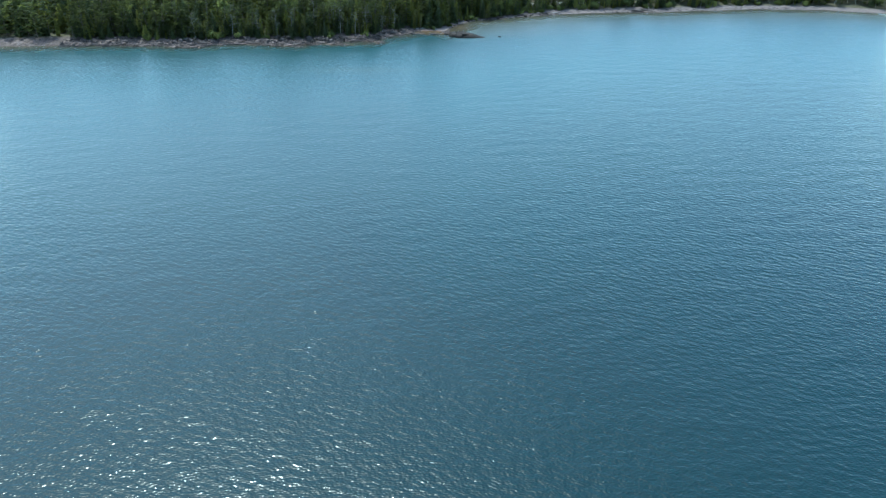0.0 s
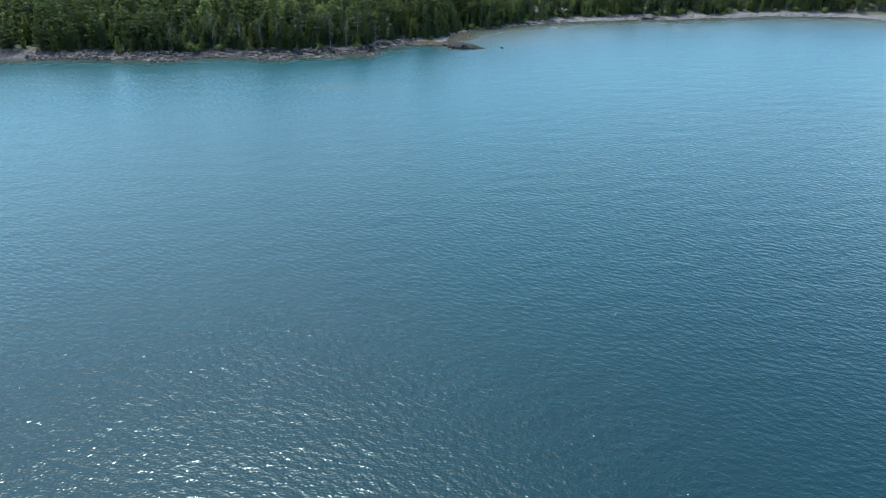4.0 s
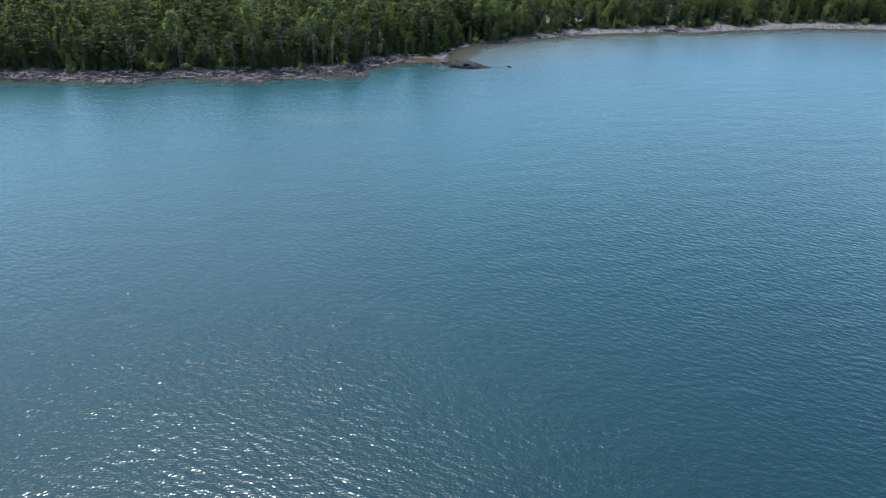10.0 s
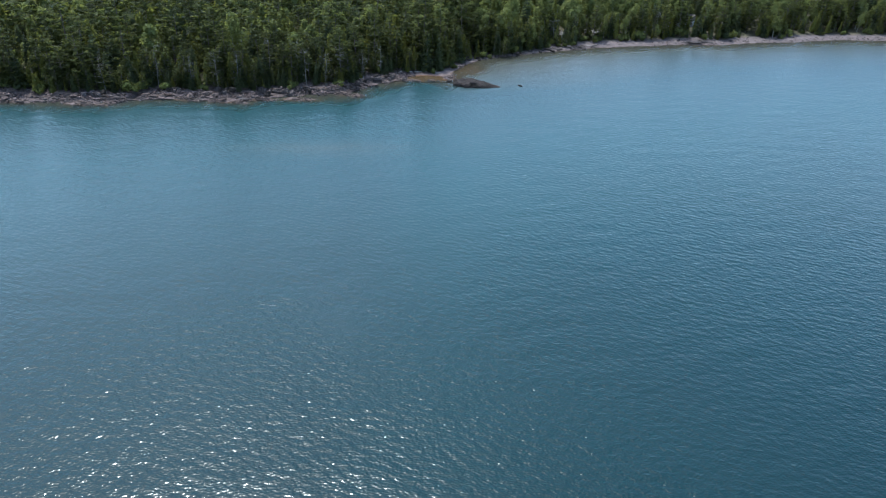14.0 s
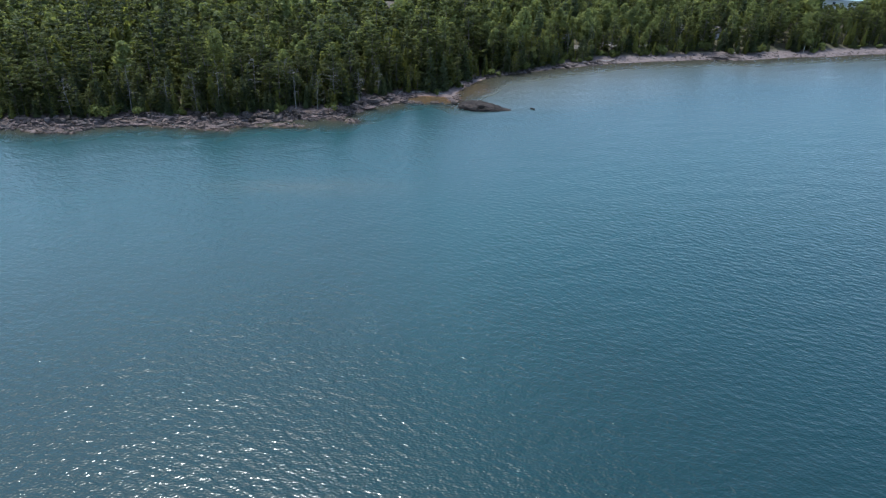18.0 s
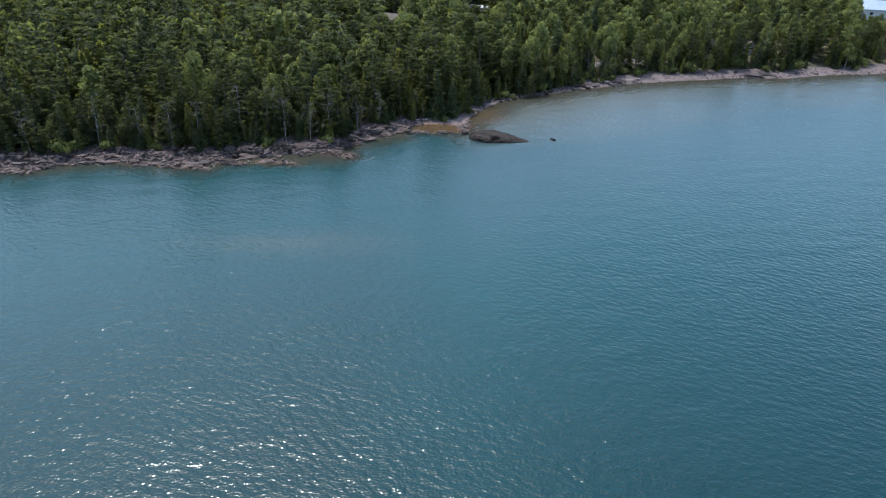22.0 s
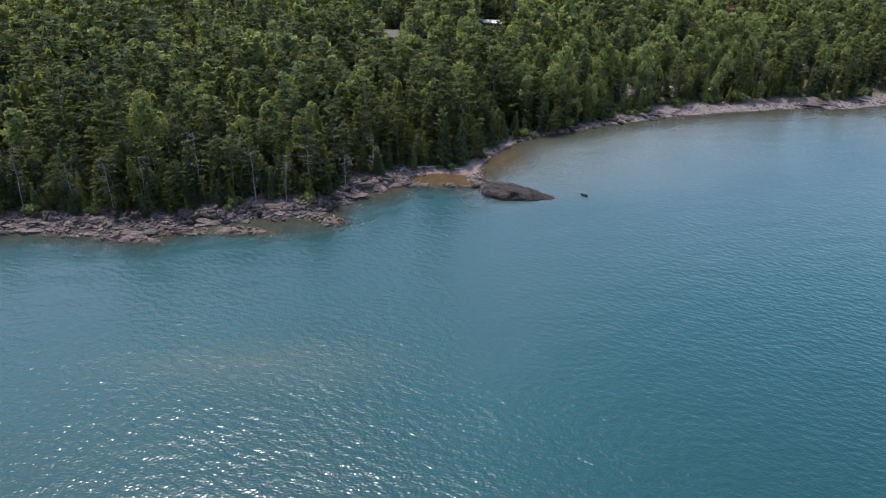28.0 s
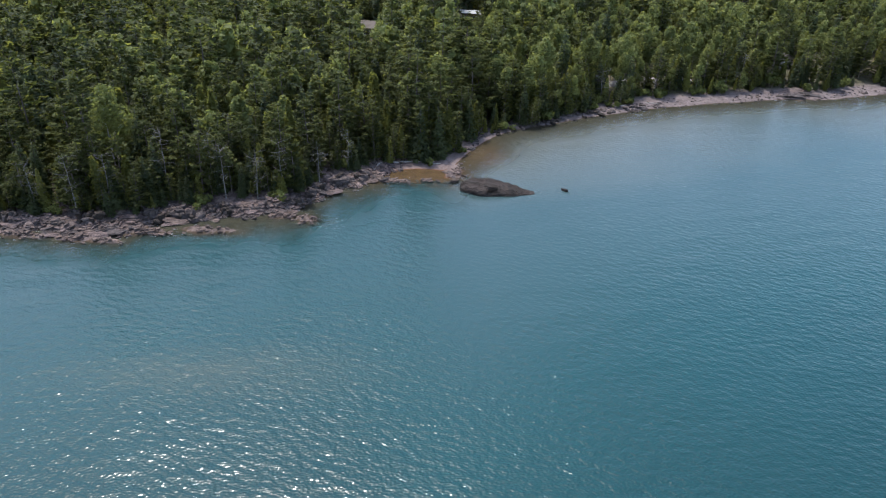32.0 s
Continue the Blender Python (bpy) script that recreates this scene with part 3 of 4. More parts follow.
def tube(points, radii, sides=6):
    """A tapered tube along points."""
    V, F = [], []
    for j, (p, r) in enumerate(zip(points, radii)):
        for i in range(sides):
            a = 2 * math.pi * i / sides
            V.append((p[0] + r * math.cos(a), p[1] + r * math.sin(a), p[2]))
        if j:
            for i in range(sides):
                b, c = (j - 1) * sides, j * sides
                F.append((b + i, b + (i + 1) % sides, c + (i + 1) % sides))
                F.append((b + i, c + (i + 1) % sides, c + i))
    return np.array(V, float), np.array(F, int)


def limb(p, q, r0, r1):
    """A thin three-sided branch from p to q."""
    p, q = np.array(p, float), np.array(q, float)
    w = q - p
    w /= np.linalg.norm(w)
    u = np.cross(w, (0.3, 0.2, 1.0) if abs(w[2]) < 0.9 else (1, 0, 0))
    u /= np.linalg.norm(u)
    v = np.cross(w, u)
    V = [c + r * (u * math.cos(a) + v * math.sin(a)) for c, r in ((p, r0), (q, r1)) for a in (0, 2.094, 4.189)]
    F = [(0, 1, 4), (0, 4, 3), (1, 2, 5), (1, 5, 4), (2, 0, 3), (2, 3, 5)]
    return np.array(V), np.array(F)


def join(pieces):
    V, F, n = [], [], 0
    for v, f in pieces:
        V.append(v)
        F.append(f + n)
        n += len(v)
    return np.concatenate(V), np.concatenate(F)


def tufts(r, P, N, size, long=1.0, along=None):
    """One ragged triangle of foliage at each of P, roughly facing N; long > 1 draws it out."""
    n = len(P)
    N = N / np.maximum(np.linalg.norm(N, axis=1, keepdims=True), 1e-6)
    T = np.cross(N, r.normal(0, 1, (n, 3))) if along is None else along - N * np.sum(N * along, axis=1, keepdims=True)
    T /= np.maximum(np.linalg.norm(T, axis=1, keepdims=True), 1e-6)
    B = np.cross(N, T)
    a = (r.uniform(0, 6.28, n) if along is None else r.choice([0.0, math.pi], n))[:, None] + np.array([0, 2.1, 4.2]) + r.uniform(-0.4, 0.4, (n, 3))
    s = np.asarray(size)[:, None] * r.uniform(0.55, 1.25, (n, 3))
    V = P[:, None] + T[:, None] * (np.cos(a) * s * long)[..., None] + B[:, None] * (np.sin(a) * s / long)[..., None]
    return V.reshape(-1, 3), np.arange(3 * n).reshape(n, 3)


def pine(r, h, n, size, limbs=True):
    wide = h * r.uniform(0.20, 0.27)
    bend = r.normal(0, 0.25, 2)
    axis_at = lambda z: np.array([bend[0] * (z / h) ** 2, bend[1] * (z / h) ** 2, z])
    k, sides = (7, 6) if limbs else (3, 3)
    wood = [tube([axis_at(max(z, 0)) * (1, 1, 0) + (0, 0, z) for z in np.linspace(-0.6, h, k)], 0.17 * (h / 13) * (1 - 0.88 * np.linspace(0, 1, k)), sides)]
    P, N, D = [], [], []
    levels = np.minimum(np.linspace(0.12, 0.985, 13) + r.normal(0, 0.018, 13), 0.985)
    arms, windward = [], r.uniform(0, 6.28)
    for lv in levels:
        t = max(0.0, (lv - 0.12) / 0.88)
        reach = wide * (0.75 + 0.5 * t if t < 0.3 else 0.90 * (1 - (t - 0.3) / 0.7) ** 0.8 + 0.10)
        for a in np.arange(r.integers(3, 6)) * 2.4 + r.uniform(0, 6.28):
            arms.append((lv * h, a, reach * r.uniform(0.5, 1.2) * (1 + 0.25 * math.cos(a - windward))))
    weight = np.array([L for _, _, L in arms]) + 0.25
    count = np.maximum((n * weight / weight.sum()).astype(int), 2)
    for (z, a, L), m in zip(arms, count):
        base = axis_at(z)
        out = np.array([math.cos(a), math.sin(a), 0])
        side = np.array([-math.sin(a), math.cos(a), 0])
        # side sprays off the bough, each one a narrow feathered frond that turns up at its tip
        k = max(4, int(round(L * 3.2)))
        fc = np.sqrt(r.uniform(0.06, 1.0, k))
        way = r.choice([-1.0, 1.0], k) * r.uniform(0.1, 1.0, k)
        pick = r.integers(0, k, m)
        q = r.uniform(0, 1, m)
        long = 0.42 * L * (1.15 - fc[pick])+ 0.30
        f = fc[pick] * L + q * long * 0.75
        lat = way[pick] * q * long + r.normal(0, 0.06, m)
        up = 0.22 * f ** 1.4 / max(L, 0.6) ** 0.4 + 0.10 * q + r.normal(0, 0.07, m)
        P.append(base + out * f[:, None] + side * lat[:, None] + np.stack([0 * f, 0 * f, up], 1))
        N.append(np.array([0, 0, 1.0]) + r.normal(0, 0.42, (m, 3)))
        D.append(out + side * way[pick][:, None] + (0, 0, 0.35) + r.normal(0, 0.35, (m, 3)))
        if limbs:
            wood.append(limb(base, base + out * L * 0.85 + (0, 0, 0.12 * L), 0.04, 0.012))
    P = np.concatenate(P)
    return wood, tufts(r, P, np.concatenate(N), np.full(len(P), size), 1.45, np.concatenate(D))


def spruce(r, h, n, size, limbs=True):
    wide = h * r.uniform(0.145, 0.19)
    k, sides = (5, 6) if limbs else (2, 3)
    wood = [tube([(0, 0, z) for z in np.linspace(-0.6, h, k)], 0.13 * (h / 11) * (1 - 0.9 * np.linspace(0, 1, k)), sides)]
    t = 1 - np.sqrt(r.uniform(0.004, 1, n))
    rings = 15
    t = (np.floor(t * rings) + r.uniform(0, 0.55, n)) / rings
    a = r.uniform(0, 6.28, n)
    lobes = 1 + 0.22 * np.sin(a * 5 + np.floor(t * rings) * 2.1)
    rad = wide * (1 - t) ** 0.9 * lobes * np.sqrt(r.uniform(0.25, 1.1, n)) + 0.05
    z = h * (0.07 + 0.93 * t) - 0.28 * rad + 0.05
    P = np.stack([rad * np.cos(a), rad * np.sin(a), z], 1)
    N = np.stack([np.cos(a) * 0.5, np.sin(a) * 0.5, 0.8 + 0 * a], 1) + r.normal(0, 0.35, (n, 3))
    return wood, tufts(r, P, N, np.full(n, size) * (0.65 + 0.5 * (1 - t)), 1.2)


def cedar(r, h, n, size, limbs=True):
    wide = h * r.uniform(0.13, 0.19)
    lump = r.uniform(0, 6.28, 3)
    k, sides = (5, 6) if limbs else (2, 3)
    wood = [tube([(0, 0, z) for z in np.linspace(-0.6, h * 0.95, k)], 0.14 * (h / 9) * (1 - 0.9 * np.linspace(0, 1, k)), sides)]
    t = r.beta(1.15, 1.5, n)
    a = r.uniform(0, 6.28, n)
    lobes = 1 + 0.42 * np.sin(a * 3 + t * 9 + lump[0]) * np.sin(t * 14 + a + lump[1]) + 0.18 * np.sin(a + lump[2])
    rad = wide * np.minimum(1, (t + 0.12) * 3.2) * (1 - t) ** 0.85 * lobes * np.sqrt(r.uniform(0.3, 1.1, n)) + 0.04
    P = np.stack([rad * np.cos(a), rad * np.sin(a), h * (0.05 + 0.96 * t)], 1)
    N = np.stack([np.cos(a), np.sin(a), 0.35 + 0 * a], 1) + r.normal(0, 0.45, (n, 3))
    return wood, tufts(r, P, N, np.full(n, size) * 0.9, 1.35)


def birch(r, h, n, size, limbs=True):
    bend = r.normal(0, 0.35, 2)
    at = lambda z: np.array([bend[0] * (max(z, 0) / h) ** 2, bend[1] * (max(z, 0) / h) ** 2, z])
    k, sides = (7, 6) if limbs else (3, 3)
    wood = [tube([at(z) for z in np.linspace(-0.6, h * 0.93, k)], 0.12 * (h / 12) * (1 - 0.85 * np.linspace(0, 1, k)), sides)]
    wide = h * r.uniform(0.185, 0.25)
    lumps = r.integers(9, 14)
    P, N = [], []
    for k in range(lumps):
        t = (k + r.uniform(0, 1)) / lumps
        z = h * (0.36 + 0.56 * t)
        off = wide * math.sin(math.pi * min(0.97, 0.22 + 0.75 * t)) * r.uniform(0.25, 0.8)
        a = r.uniform(0, 6.28)
        c = at(z) + (off * math.cos(a), off * math.sin(a), 0)
        rad = wide * r.uniform(0.42, 0.68) * (1.1 - 0.45 * t)
        m = max(3, n // lumps)
        u = r.normal(0, 1, (m, 3))
        u /= np.linalg.norm(u, axis=1, keepdims=True)
        P.append(c + u * rad * np.cbrt(r.uniform(0.3, 1.15, m))[:, None] * (1, 1, 1.15))
        N.append(u + r.normal(0, 0.7, (m, 3)) + (0, 0, 0.3))
        if limbs:
            wood.append(limb(at(z - off * 0.8), c, 0.035, 0.012))
    P = np.concatenate(P)
    return wood, tufts(r, P, np.concatenate(N), np.full(len(P), size * 0.9))


def dead(r, h):
    wood = [tube([(0.02 * z * math.sin(z), 0.03 * z, z) for z in np.linspace(-0.6, h, 7)], 0.085 * (1 - 0.85 * np.linspace(0, 1, 7)))]
    arms = []
    for k in range(22):
        z, a, L = h * r.uniform(0.25, 0.97), r.uniform(0, 6.28), r.uniform(0.6, 1.9)
        p = np.array([0.02 * z * math.sin(z), 0.03 * z, z])
        q = p + (L * math.cos(a), L * math.sin(a), L * r.uniform(-0.1, 0.5))
        arms.append(limb(p, q, 0.024, 0.008))
        for _ in range(2):
            arms.append(limb(p + (q - p) * r.uniform(0.4, 0.9), q + r.normal(0, 0.4, 3), 0.016, 0.006))
    return join(wood), join(arms)


MAKERS = {"pine": pine, "spruce": spruce, "cedar": cedar, "birch": birch}
TALL = {"pine": 12.5, "spruce": 10.5, "cedar": 8.5, "birch": 10.5}
LABELS = {"pine": "tall white pine with layered plates of green needles", "spruce": "narrow dark green pointed spruce in the forest edge",
          "cedar": "dense columnar yellow-green cedar growing down to the ground", "birch": "pale-trunked birch with a loose light green crown"}


def tree_meshes(kind, seed, n, size):
    r = np.random.default_rng(seed)
    wood, (cv, cf) = MAKERS[kind](r, TALL[kind] * r.uniform(0.92, 1.08), n, size)
    bark = BARK_PALE if kind == "birch" else BARK
    made = [("trunk", mesh_from("trunk", *wood[0], bark, True)), ("crown", mesh_from("crown", cv, cf, LEAF[kind]))]
    if len(wood) > 1:
        made.append(("branchwork", mesh_from("branchwork", *join(wood[1:]), bark, True)))
    return made


NEAR = {k: [tree_meshes(k, 100 + 10 * i + s, n, sz) for s in range(4)] for i, (k, n, sz) in enumerate(
    (("pine", 3000, 0.31), ("spruce", 2000, 0.28), ("cedar", 1800, 0.27), ("birch", 2200, 0.27)))}

YOUNG = {k: [tree_meshes(k, 180 + s, 520, 0.45) for s in range(4)] for k in ("cedar", "spruce", "pine")}


def plant(kind, x, y, scale, turn, label=""):
    root = new(kind + ("_sapling" if label else "_tree"))
    for name, me in (YOUNG if label else NEAR)[kind][int(rng.integers(0, 4))]:
        ob = new(name, me)
        ob.parent = root
        if name == "branchwork":
            tagged(ob, kind="stuff")
    root.matrix_basis = Matrix.LocRotScale((x, y, float(height(x, y))), Euler((rng.normal(0, .025), rng.normal(0, .025), turn)), Vector((scale * rng.uniform(.9, 1.1),) * 2 + (scale,)))
    return tagged(root, label or LABELS[kind], "tree", "young %s trees at the forest edge" % kind if label else kind + " trees along the shore")


def tree_line(x):
    """How far behind the waterline the trees begin."""
    x = np.asarray(x, float)
    left = 4.1 + waves1(x, 31, ((13.0, 0.7), (5.0, 0.4)))
    right = 5.4 - 2.0 * (1 - smooth01(8, 30, x)) + waves1(x, 32, ((22.0, 0.9), (8.0, 0.5))) + 1.5 * smooth01(85, 110, x)
    k = smooth01(-14, 4, x)
    return left * (1 - k) + right * k - 1.9 * np.exp(-((x + 4) / 17) ** 2)


OPEN = [(-37.8, 91.0, 4.0, 5.0), (-11.0, 101.0, 5.0, 6.0), (29.0, 61.0, 9.0, 2.0), (66.8, 73.0, 2.8, 5.0), (123.5, 122.5, 11.0, 7.5), (66, 62.5, 3, 2)]


# trees kept below camera sight lines: the house point, its half width, the camera point
SIGHT_LINES = [(-37.8, 90.0, 5.0, 2.2, -10.6, -101.4, 46.4), (-11.0, 99.0, 8.6, 3.6, -10.6, -101.4, 46.4), (124.5, 119.0, 8.6, 8.0, -10.2, -132.0, 47.8)]


def under_sight_line(x, y, top):
    """The tallest that a tree may stand at x, y without hiding a house from the camera."""
    for hx, hy, hz, half, ex, ey, ez in SIGHT_LINES:
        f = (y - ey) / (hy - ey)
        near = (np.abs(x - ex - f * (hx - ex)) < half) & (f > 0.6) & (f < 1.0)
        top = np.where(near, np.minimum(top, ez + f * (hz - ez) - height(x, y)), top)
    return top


def wood_at(x, y):
    """The mix of kinds: conifers on the point, more birch round the bay and inland."""
    g = hills(x, y, 41, ((55.0, 0.5), (20.0, 0.4)))
    bay = smooth01(-48, 22, x)
    p_birch = np.clip(0.10 + 0.48 * bay - 0.14 * (1 - smooth01(4, 20, y - shore_y(x))) + 0.18 * smooth01(20, 70, y - shore_y(x)) + 0.22 * g + 0.3 * np.exp(-(((x + 8) / 18) ** 2 + ((y - 48) / 24) ** 2)), 0.03, 0.75)
    rest = 1 - p_birch
    return p_birch, p_birch + rest * (0.50 + 0.1 * g), p_birch + rest * 0.74


def forest():
    step = 3.3
    gx, gy = np.meshgrid(np.arange(-205, 205, step), np.arange(-50, 232, step))
    gx = (gx + (np.round(gy / step) % 2) * step / 2 + rng.uniform(-1.15, 1.15, gx.shape)).ravel()
    gy = (gy + rng.uniform(-1.15, 1.15, gy.shape)).ravel()
    d = (gy - shore_y(gx)) * lean(gx)
    keep = d > tree_line(gx)
    keep &= height(gx, gy) > 0.35
    for ox, oy, ow, od in OPEN:
        keep &= ((gx - ox) / ow) ** 2 + ((gy - oy) / od) ** 2 > 1
    # only the ground within the camera's view along its path
    keep &= (np.abs(gx + 10) < 12 + 0.60 * (gy + 240)) & (np.abs(gx + 5) < 186) & (gy < 188 + 0.2 * gx)
    gx, gy, d = gx[keep], gy[keep], d[keep]
    b0, b1, b2 = wood_at(gx, gy)
    u = rng.uniform(0, 1, len(gx))
    kind = np.where(u < b0, 3, np.where(u < b1, 0, np.where(u < b2, 1, 2)))
    names = ("pine", "spruce", "cedar", "birch")
    edge = d - tree_line(gx)
    kind = np.where((kind == 3) & ((edge < 9) & (gx < -10) | (edge < 4.5) & (u < 0.22)), 0, kind)
    kind = np.where((edge < 3.5) & (u > 0.62) & (kind == 0), 2, kind)
    scale = rng.normal(1.0, 0.23, len(gx)).clip(0.5, 1.5) * np.where(edge < 2.5, 0.62, np.where(edge < 5.5, 0.82, 1.0)) * (0.90 - 0.12 * smooth01(15, 60, gx) + 0.12 * np.exp(-((gx + 4) / 16) ** 2) * (edge < 9))
    scale = scale * np.where((gx > 98) & (d < 40), 1.15, 1.0)
    kind = np.where((kind == 1) & (edge < 6) & (gx > -32) & (gx < 14), 0, kind)
    scale = np.minimum(scale, np.maximum(under_sight_line(gx, gy, np.full(len(gx), 99.0)) / 14.0, 0.18))
    leafy = (gx > -8) & (gx < 48) & (edge < 16)
    kind = np.where(leafy & (kind == 0) & (rng.uniform(0, 1, len(gx)) < 0.7), np.where(u < 0.62, 3, 2), kind)
    first = (edge < 10.5) & (gx > -128) & (gx < 160)
    for x, y, k, s in zip(gx[first], gy[first], kind[first], scale[first]):
        plant(names[k], float(x), float(y), float(s), float(rng.uniform(0, 6.28)))
    for k in range(560):
        x = float(rng.uniform(-122, 20) if k < 400 else rng.uniform(10, 150))
        d0 = float(tree_line(x)) + (rng.uniform(-0.6, 1.6) if k % 2 else rng.uniform(1.0, 6.0))
        sort = ("cedar", "pine", "spruce")[k // 2 % 3]
        plant(sort, x, float(shore_y(x)) + d0 / float(lean(x)), float(rng.uniform(0.2, 0.5) if k % 2 else rng.uniform(0.4, 0.85)), float(rng.uniform(0, 6.28)), "young bushy %s growing at the forest edge" % sort)
    for k in range(80):
        x = float(rng.uniform(-31, 14))
        sort = "spruce" if k % 4 == 0 else "cedar"
        plant(sort, x, float(shore_y(x)) + (float(tree_line(x)) + rng.uniform(0.3, 5.5)) / float(lean(x)), float(rng.uniform(0.5, 0.95)), float(rng.uniform(0, 6.28)), "young bushy %s growing at the forest edge" % sort)
    for k in range(210):
        x = float(rng.uniform(-112, -16))
        sort = ("pine", "spruce")[k % 2]
        plant(sort, x, float(shore_y(x)) + (float(tree_line(x)) + rng.uniform(-0.2, 3.8)) / float(lean(x)), float(rng.uniform(0.25, 0.5)), float(rng.uniform(0, 6.28)), "young bushy %s growing at the forest edge" % sort)
    gz = height(gx, gy)
    for i, name in enumerate(names):
        stock = {}
        for tag, n, size in (("mid", 740, 0.46), ("far", 260, 0.74)):
            stock[tag] = []
            for s in range(6):
                r = np.random.default_rng(500 + 40 * i + s)
                stock[tag].append(MAKERS[name](r, TALL[name] * r.uniform(0.92, 1.08), n, size, False))
        CV, TV, TF, tint, base = [], [], [], [], 0
        for x, y, z, s, e in zip(*(q[(~first) & (kind == i)] for q in (gx, gy, gz, scale, edge))):
            wood, (cv, _) = stock["mid" if e < 32 and -120 < x < 150 else "far"][int(rng.integers(0, 6))]
            tv, tf = wood[0]
            a = rng.uniform(0, 6.28)
            R = np.array([[math.cos(a), math.sin(a), 0], [-math.sin(a), math.cos(a), 0], [0, 0, 1]]) * s
            CV.append(cv @ R + (x, y, z))
            tint.append(np.full(len(cv), rng.uniform(0, 1)))
            TV.append(tv[::1] @ R + (x, y, z))
            TF.append(tf + base)
            base += len(tv)
        CV = np.concatenate(CV)
        ob = new(name + "_woods", mesh_from(name + "_woods", CV, np.arange(len(CV)).reshape(-1, 3), LEAF[name], False, {"tint": np.concatenate(tint)}))
        tagged(ob, {"pine": "wide stand of green white pines behind the shore", "spruce": "dark pointed spruces scattered through the forest",
                    "cedar": "yellow-green cedars filling the forest", "birch": "light green birch and aspen crowns in the forest"}[name], "forest", kind="stuff")
        stems = new("trunks", mesh_from("trunks", np.concatenate(TV), np.concatenate(TF), BARK_PALE if name == "birch" else BARK, True))
        stems.parent = ob


forest()


def dead_trees():
    for x, d, h in ((-37.5, 4.5, 9.0), (-41.0, 4.2, 8.0), (-60.0, 5.0, 8.5), (-29.5, 5.0, 7.0), (-70, 4.5, 7.5), (52, 8, 8), (-88, 4.5, 8.0), (-45.5, 4.0, 8.5), (-48.0, 6.0, 10.0), (-33.0, 4.0, 7.5), (-64.0, 4.0, 9.0), (-78.0, 5.0, 9.5), (18.0, 6.5, 7.5), (-54.0, 7.0, 10.5)):
        y = float(shore_y(x)) + d
        r = np.random.default_rng(int(900 + x))
        (tv, tf), (bv, bf) = dead(r, h)
        root = new("dead_tree")
        for name, v, f in (("trunk", tv, tf), ("branchwork", bv, bf)):
            ob = new(name, mesh_from(name, v, f, SNAG, True))
            ob.parent = root
            if name == "branchwork":
                tagged(ob, kind="stuff")
        root.matrix_basis = Matrix.LocRotScale((x, y, float(height(x, y))), Euler((0.05, -0.04, x)), None)
        tagged(root, "bare grey dead conifer with broken branches", "dead tree", "dead trees on the shore")


dead_trees()


def shrubs():
    kinds = []
    for s in range(4):
        r = np.random.default_rng(700 + s)
        P, N = [], []
        for k in range(7):
            c = np.array([*r.normal(0, 0.42, 2), r.uniform(0.35, 0.95)])
            u = r.normal(0, 1, (90, 3))
            u /= np.linalg.norm(u, axis=1, keepdims=True)
            P.append(c + u * 0.42 * np.cbrt(r.uniform(0.3, 1.1, 90))[:, None])
            N.append(u + r.normal(0, 0.5, (90, 3)))
        v, f = tufts(r, np.concatenate(P), np.concatenate(N), np.full(630, 0.16))
        stems = join([limb((0, 0, -0.2), (*r.normal(0, 0.3, 2), 0.8), 0.03, 0.01) for _ in range(5)])
        kinds.append((mesh_from("leaves", v, f, LEAF["shrub"]), mesh_from("stems", *stems, BARK)))
    spots = [(-11.6, 1.6, 0.9), (46.5, 5.2, 2.2), (60.5, 7.0, 2.4), (18, 5.8, 2.0), (40, 6.2, 1.5), (-37.2, 2.2, 1.4), (-80.5, 3.3, 2.0), (-83, 3.0, 1.8), (-76, 3.2, 1.7)]
    for k in range(44):
        x = float(rng.uniform(-110, 155))
        spots.append((x, float(tree_line(x)) + rng.uniform(-0.9, 1.5), float(rng.uniform(0.8, 1.7))))
    for x, d, s in spots:
        y = float(shore_y(x)) + d / float(lean(x))
        root = new("shrub")
        for name, me in zip(("leaves", "stems"), kinds[int(rng.integers(0, 4))]):
            new(name, me).parent = root
        root.matrix_basis = Matrix.LocRotScale((x, y, float(height(x, y)) - 0.05), Euler((0, 0, rng.uniform(0, 6.28))), Vector((s, s, s * rng.uniform(0.8, 1.2))))
        tagged(root, "low rounded yellow-green shrub at the forest edge", "shrub", "shrubs along the forest edge")


shrubs()


def driftwood(x, y, length, thick, turn, fork):
    root = new("driftwood_log")
    n = 8
    pts = np.linspace(-length / 2, length / 2, n)
    V, F = [], []
    for j, s in enumerate(pts):
        r = thick * (1 - 0.6 * j / (n - 1))
        for i in range(7):
            a = 2 * math.pi * i / 7
            V.append((s, 0.06 * math.sin(s * 1.4) + r * math.cos(a), r * math.sin(a) + 0.05 * math.sin(s)))
        if j:
            for i in range(7):
                F.append(((j - 1) * 7 + i, (j - 1) * 7 + (i + 1) % 7, j * 7 + (i + 1) % 7, j * 7 + i))
    new("log", mesh_from("log", V, F, DEADWOOD, True)).parent = root
    if fork:
        arms = [limb((length * 0.1 * k, 0, 0.05), (length * 0.1 * k + 0.5, 0.5 * (-1) ** k, 0.35), 0.05, 0.02) for k in range(1, 4)]
        new("branchwork", mesh_from("branchwork", *join(arms), DEADWOOD, True)).parent = root
    root.matrix_basis = pose(x, y, float(height(x, y)) + thick * 0.7, 0, 0, turn)
    tagged(root, "bleached grey driftwood log lying on the beach", "log", "driftwood on the shore")


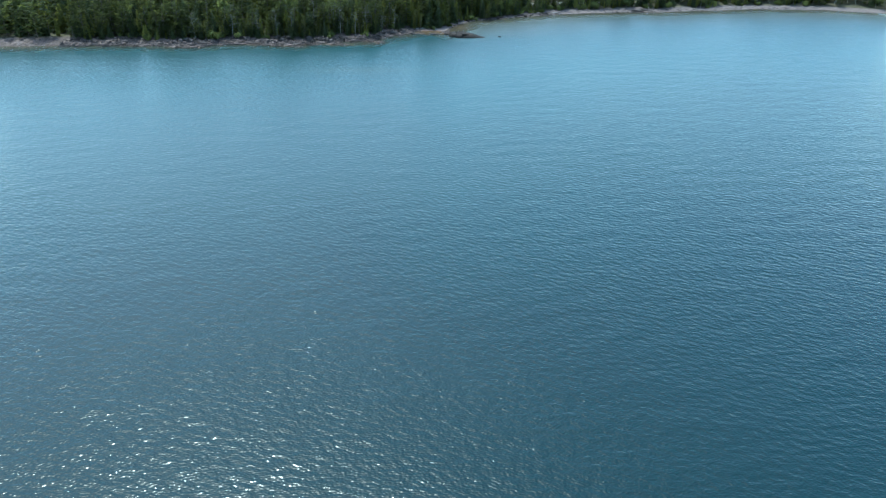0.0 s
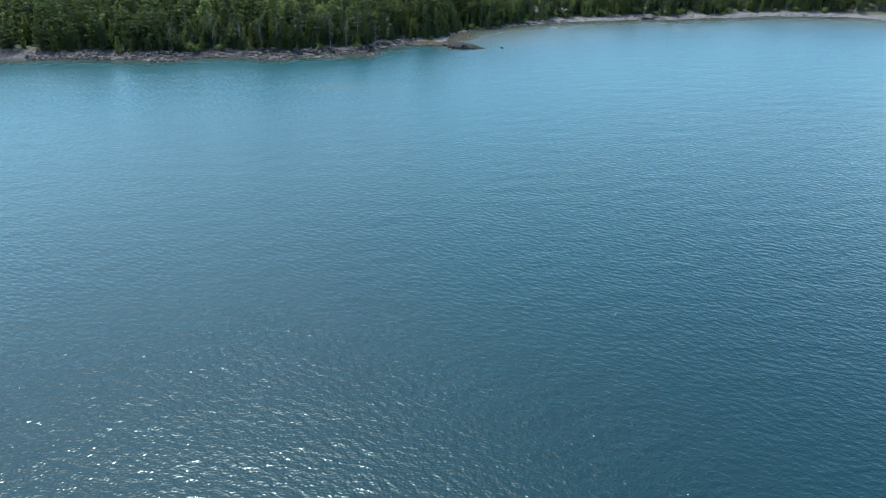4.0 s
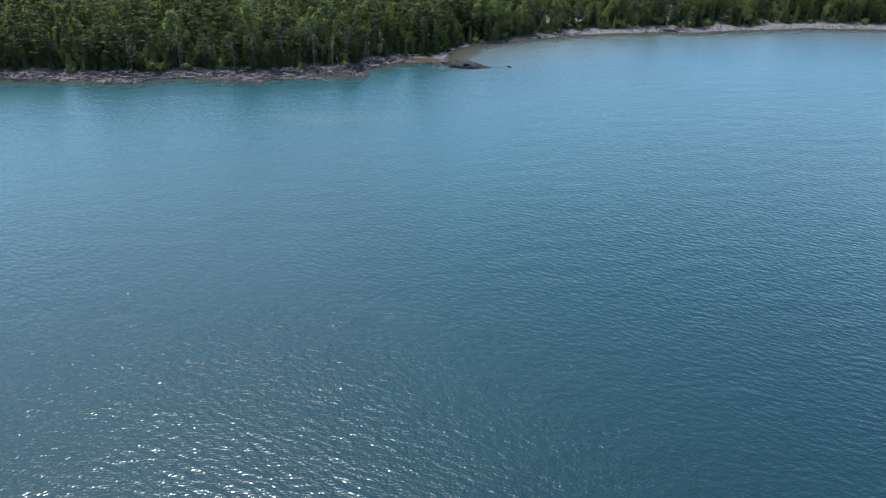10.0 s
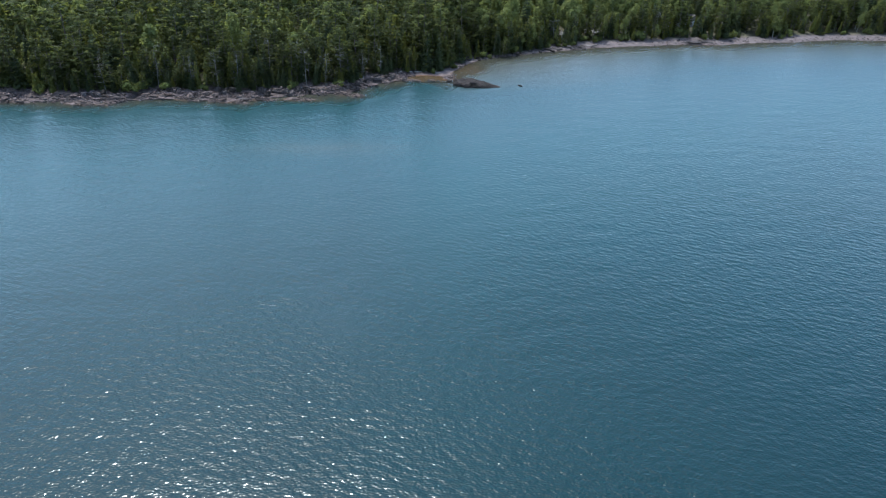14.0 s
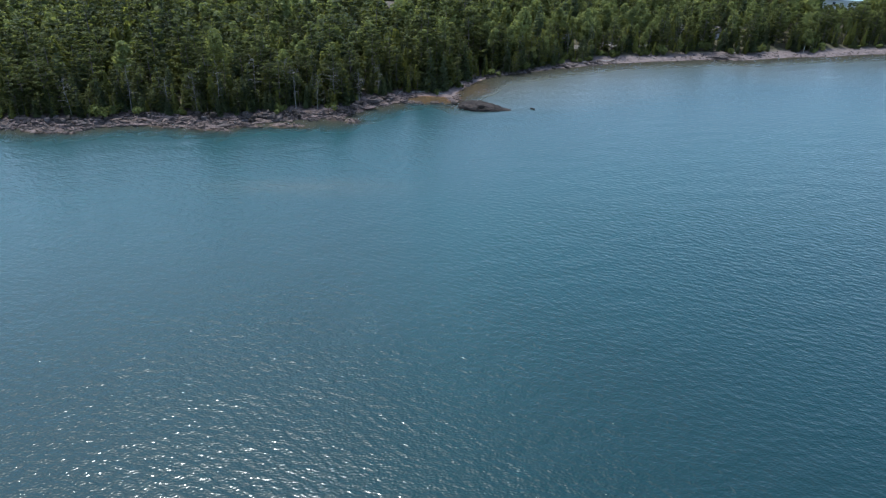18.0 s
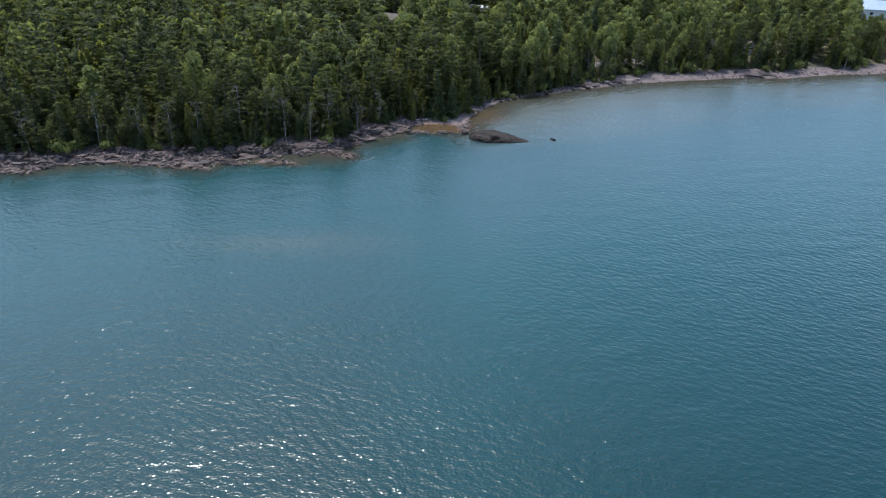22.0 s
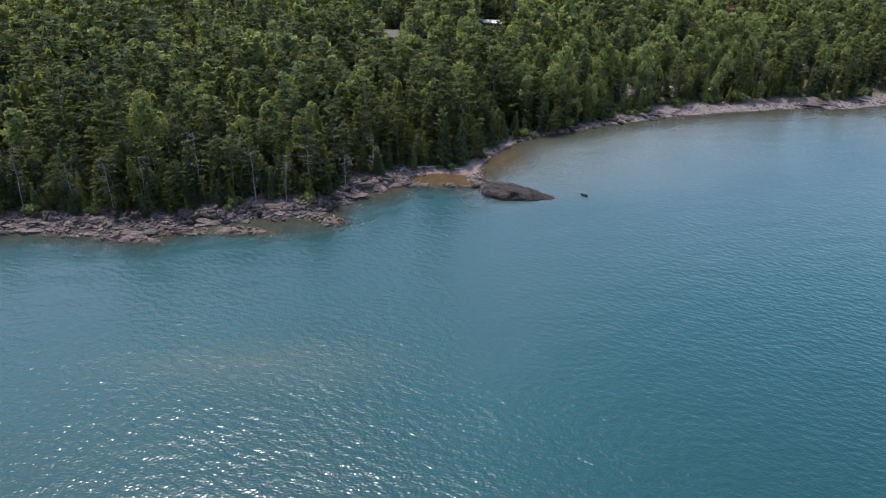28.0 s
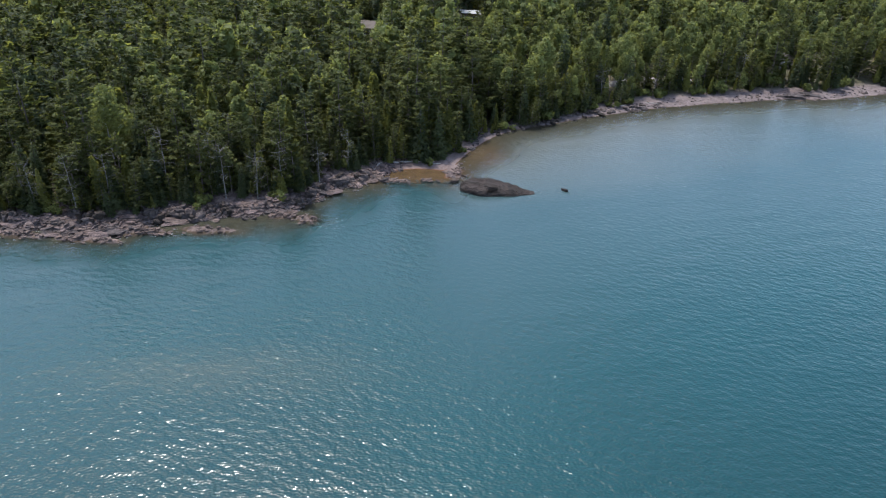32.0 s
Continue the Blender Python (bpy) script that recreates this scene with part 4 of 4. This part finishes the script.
for spec in ((-20.5, 8.9, 4.6, 0.16, 8, True), (-16.8, 9.2, 3.0, 0.14, -20, True), (-15.6, 8.8, 2.2, 0.12, 15, False), (-25.2, 5.6, 3.0, 0.12, 75, True), (-33.8, -3.4, 3.6, 0.13, 28, True),
             (22, 44.6, 3.2, 0.13, 22, False), (29.5, 47.8, 2.4, 0.12, -15, False), (69.5, 61.5, 3.5, 0.14, 30, True), (8, 37.6, 2.6, 0.12, 48, False)):
    driftwood(*spec)

# ---- buildings in the woods ----


def house(x, y, turn, w, l, wall_h, roof_h, wall_mat, roof_mat, label, seams=0):
    root = new("house")
    root.matrix_basis = pose(x, y, float(height(x, y)), 0, 0, turn)
    bm = bmesh.new()
    box(bm, -w / 2, w / 2, -l / 2, l / 2, -0.6, wall_h)
    for s in (-1, 1):
        bm.faces.new([bm.verts.new(p) for p in ((-w / 2 * s, s * l / 2, wall_h), (w / 2 * s, s * l / 2, wall_h), (0, s * l / 2, wall_h + roof_h))])
    part("wall", bm, wall_mat, root)
    for s in (-1, 1):
        bm = bmesh.new()
        run, t, o = w / 2 + 0.5, 0.14, 0.5
        top, low = wall_h + roof_h + 0.10, wall_h + 0.10 - roof_h * 0.5 / (w / 2)
        prof = [(0, top), (s * run, low), (s * run, low + t), (0, top + t)]
        a = [bm.verts.new((px, -l / 2 - o, pz)) for px, pz in prof]
        b = [bm.verts.new((px, l / 2 + o, pz)) for px, pz in prof]
        bm.faces.new(a)
        bm.faces.new(b[::-1])
        for i in range(4):
            bm.faces.new((a[i], b[i], b[(i + 1) % 4], a[(i + 1) % 4]))
        bmesh.ops.recalc_face_normals(bm, faces=bm.faces)
        roof = part("roof", bm, roof_mat, root)
        for k in range(seams):
            yy = -l / 2 + l * (k + 0.5) / seams
            bm = bmesh.new()
            q = [(0, top + t), (s * run, low + t), (s * run, low + t + 0.05), (0, top + t + 0.05)]
            a = [bm.verts.new((px, yy - 0.03, pz)) for px, pz in q]
            b = [bm.verts.new((px, yy + 0.03, pz)) for px, pz in q]
            for f in ([a, b[::-1]] + [[a[i], b[i], b[(i + 1) % 4], a[(i + 1) % 4]] for i in range(4)]):
                bm.faces.new(f)
            part("seam", bm, roof_mat, roof)
    for k, (yy, zz) in enumerate(((-l * 0.28, wall_h * 0.55), (l * 0.05, wall_h * 0.55), (l * 0.3, wall_h * 0.55))):
        for s in (-1, 1):
            bm = box(bmesh.new(), s * w / 2 - 0.03, s * w / 2 + 0.05, yy - 0.6, yy + 0.6, zz - 0.55, zz + 0.55, 0.01)
            win = part("window", bm, TRIM, root)
            part("pane", box(bmesh.new(), s * (w / 2 + 0.055) - 0.01, s * (w / 2 + 0.055) + 0.01, yy - 0.5, yy + 0.5, zz - 0.45, zz + 0.45), GLASS, win)
    part("door", box(bmesh.new(), -0.45, 0.45, -l / 2 - 0.05, -l / 2 + 0.03, 0.0, 2.05, 0.01), TRIM, root)
    tagged(root, label, "house")


house(-11.0, 104.5, 84, 4.0, 6.0, 2.5, 0.35, SIDING_RED, ROOF_WHITE, "low cabin with a flat white roof among the trees")
house(-37.8, 92.5, 80, 5.0, 4.5, 2.6, 1.2, SIDING, ROOF_TAN, "small tan cabin with a pale roof in a forest gap")
house(67.5, 80.0, 20, 5.0, 6.5, 2.4, 1.2, SIDING, ROOF_TAN, "tan cabin half hidden behind pine trees")
house(123.5, 124.0, 84, 8.0, 17.0, 3.0, 2.2, TRIM, ROOF_METAL, "white house with a blue-grey seamed metal roof", 20)


def rusty_tree():
    """One dying tree with rust-brown foliage."""
    r = np.random.default_rng(77)
    wood, (cv, cf) = pine(r, 13.5, 1200, 0.42)
    root = new("pine_tree")
    for name, v, f, m in (("trunk", *wood[0], BARK), ("crown", cv, cf, LEAF["autumn"])):
        new(name, mesh_from(name, v, f, m, name == "trunk")).parent = root
    root.matrix_basis = pose(54.0, 105.0, float(height(54.0, 105.0)))
    tagged(root, "dying pine with rust-brown needles in green forest", "tree")


rusty_tree()


def lane():
    """The pale gravel track behind the beach."""
    xs = np.linspace(8, 58, 60)
    V = []
    for x in xs:
        y = float(shore_y(x)) + 15.5 - 0.12 * (x - 30) * (x > 30)
        for o in (-1.6, 0.0, 1.6):
            yy = y + o + 0.2 * math.sin(x * 0.7)
            V.append((x, yy, float(height(x, yy)) + (0.10 if o == 0 else 0.04)))
    F = [(3 * i + j, 3 * i + 3 + j, 3 * i + 4 + j, 3 * i + 1 + j) for i in range(len(xs) - 1) for j in (0, 1)]
    tagged(new("road", mesh_from("road", V, F, GRAVEL, True)), "pale gravel track running behind the beach trees", "road", kind="structure")


lane()
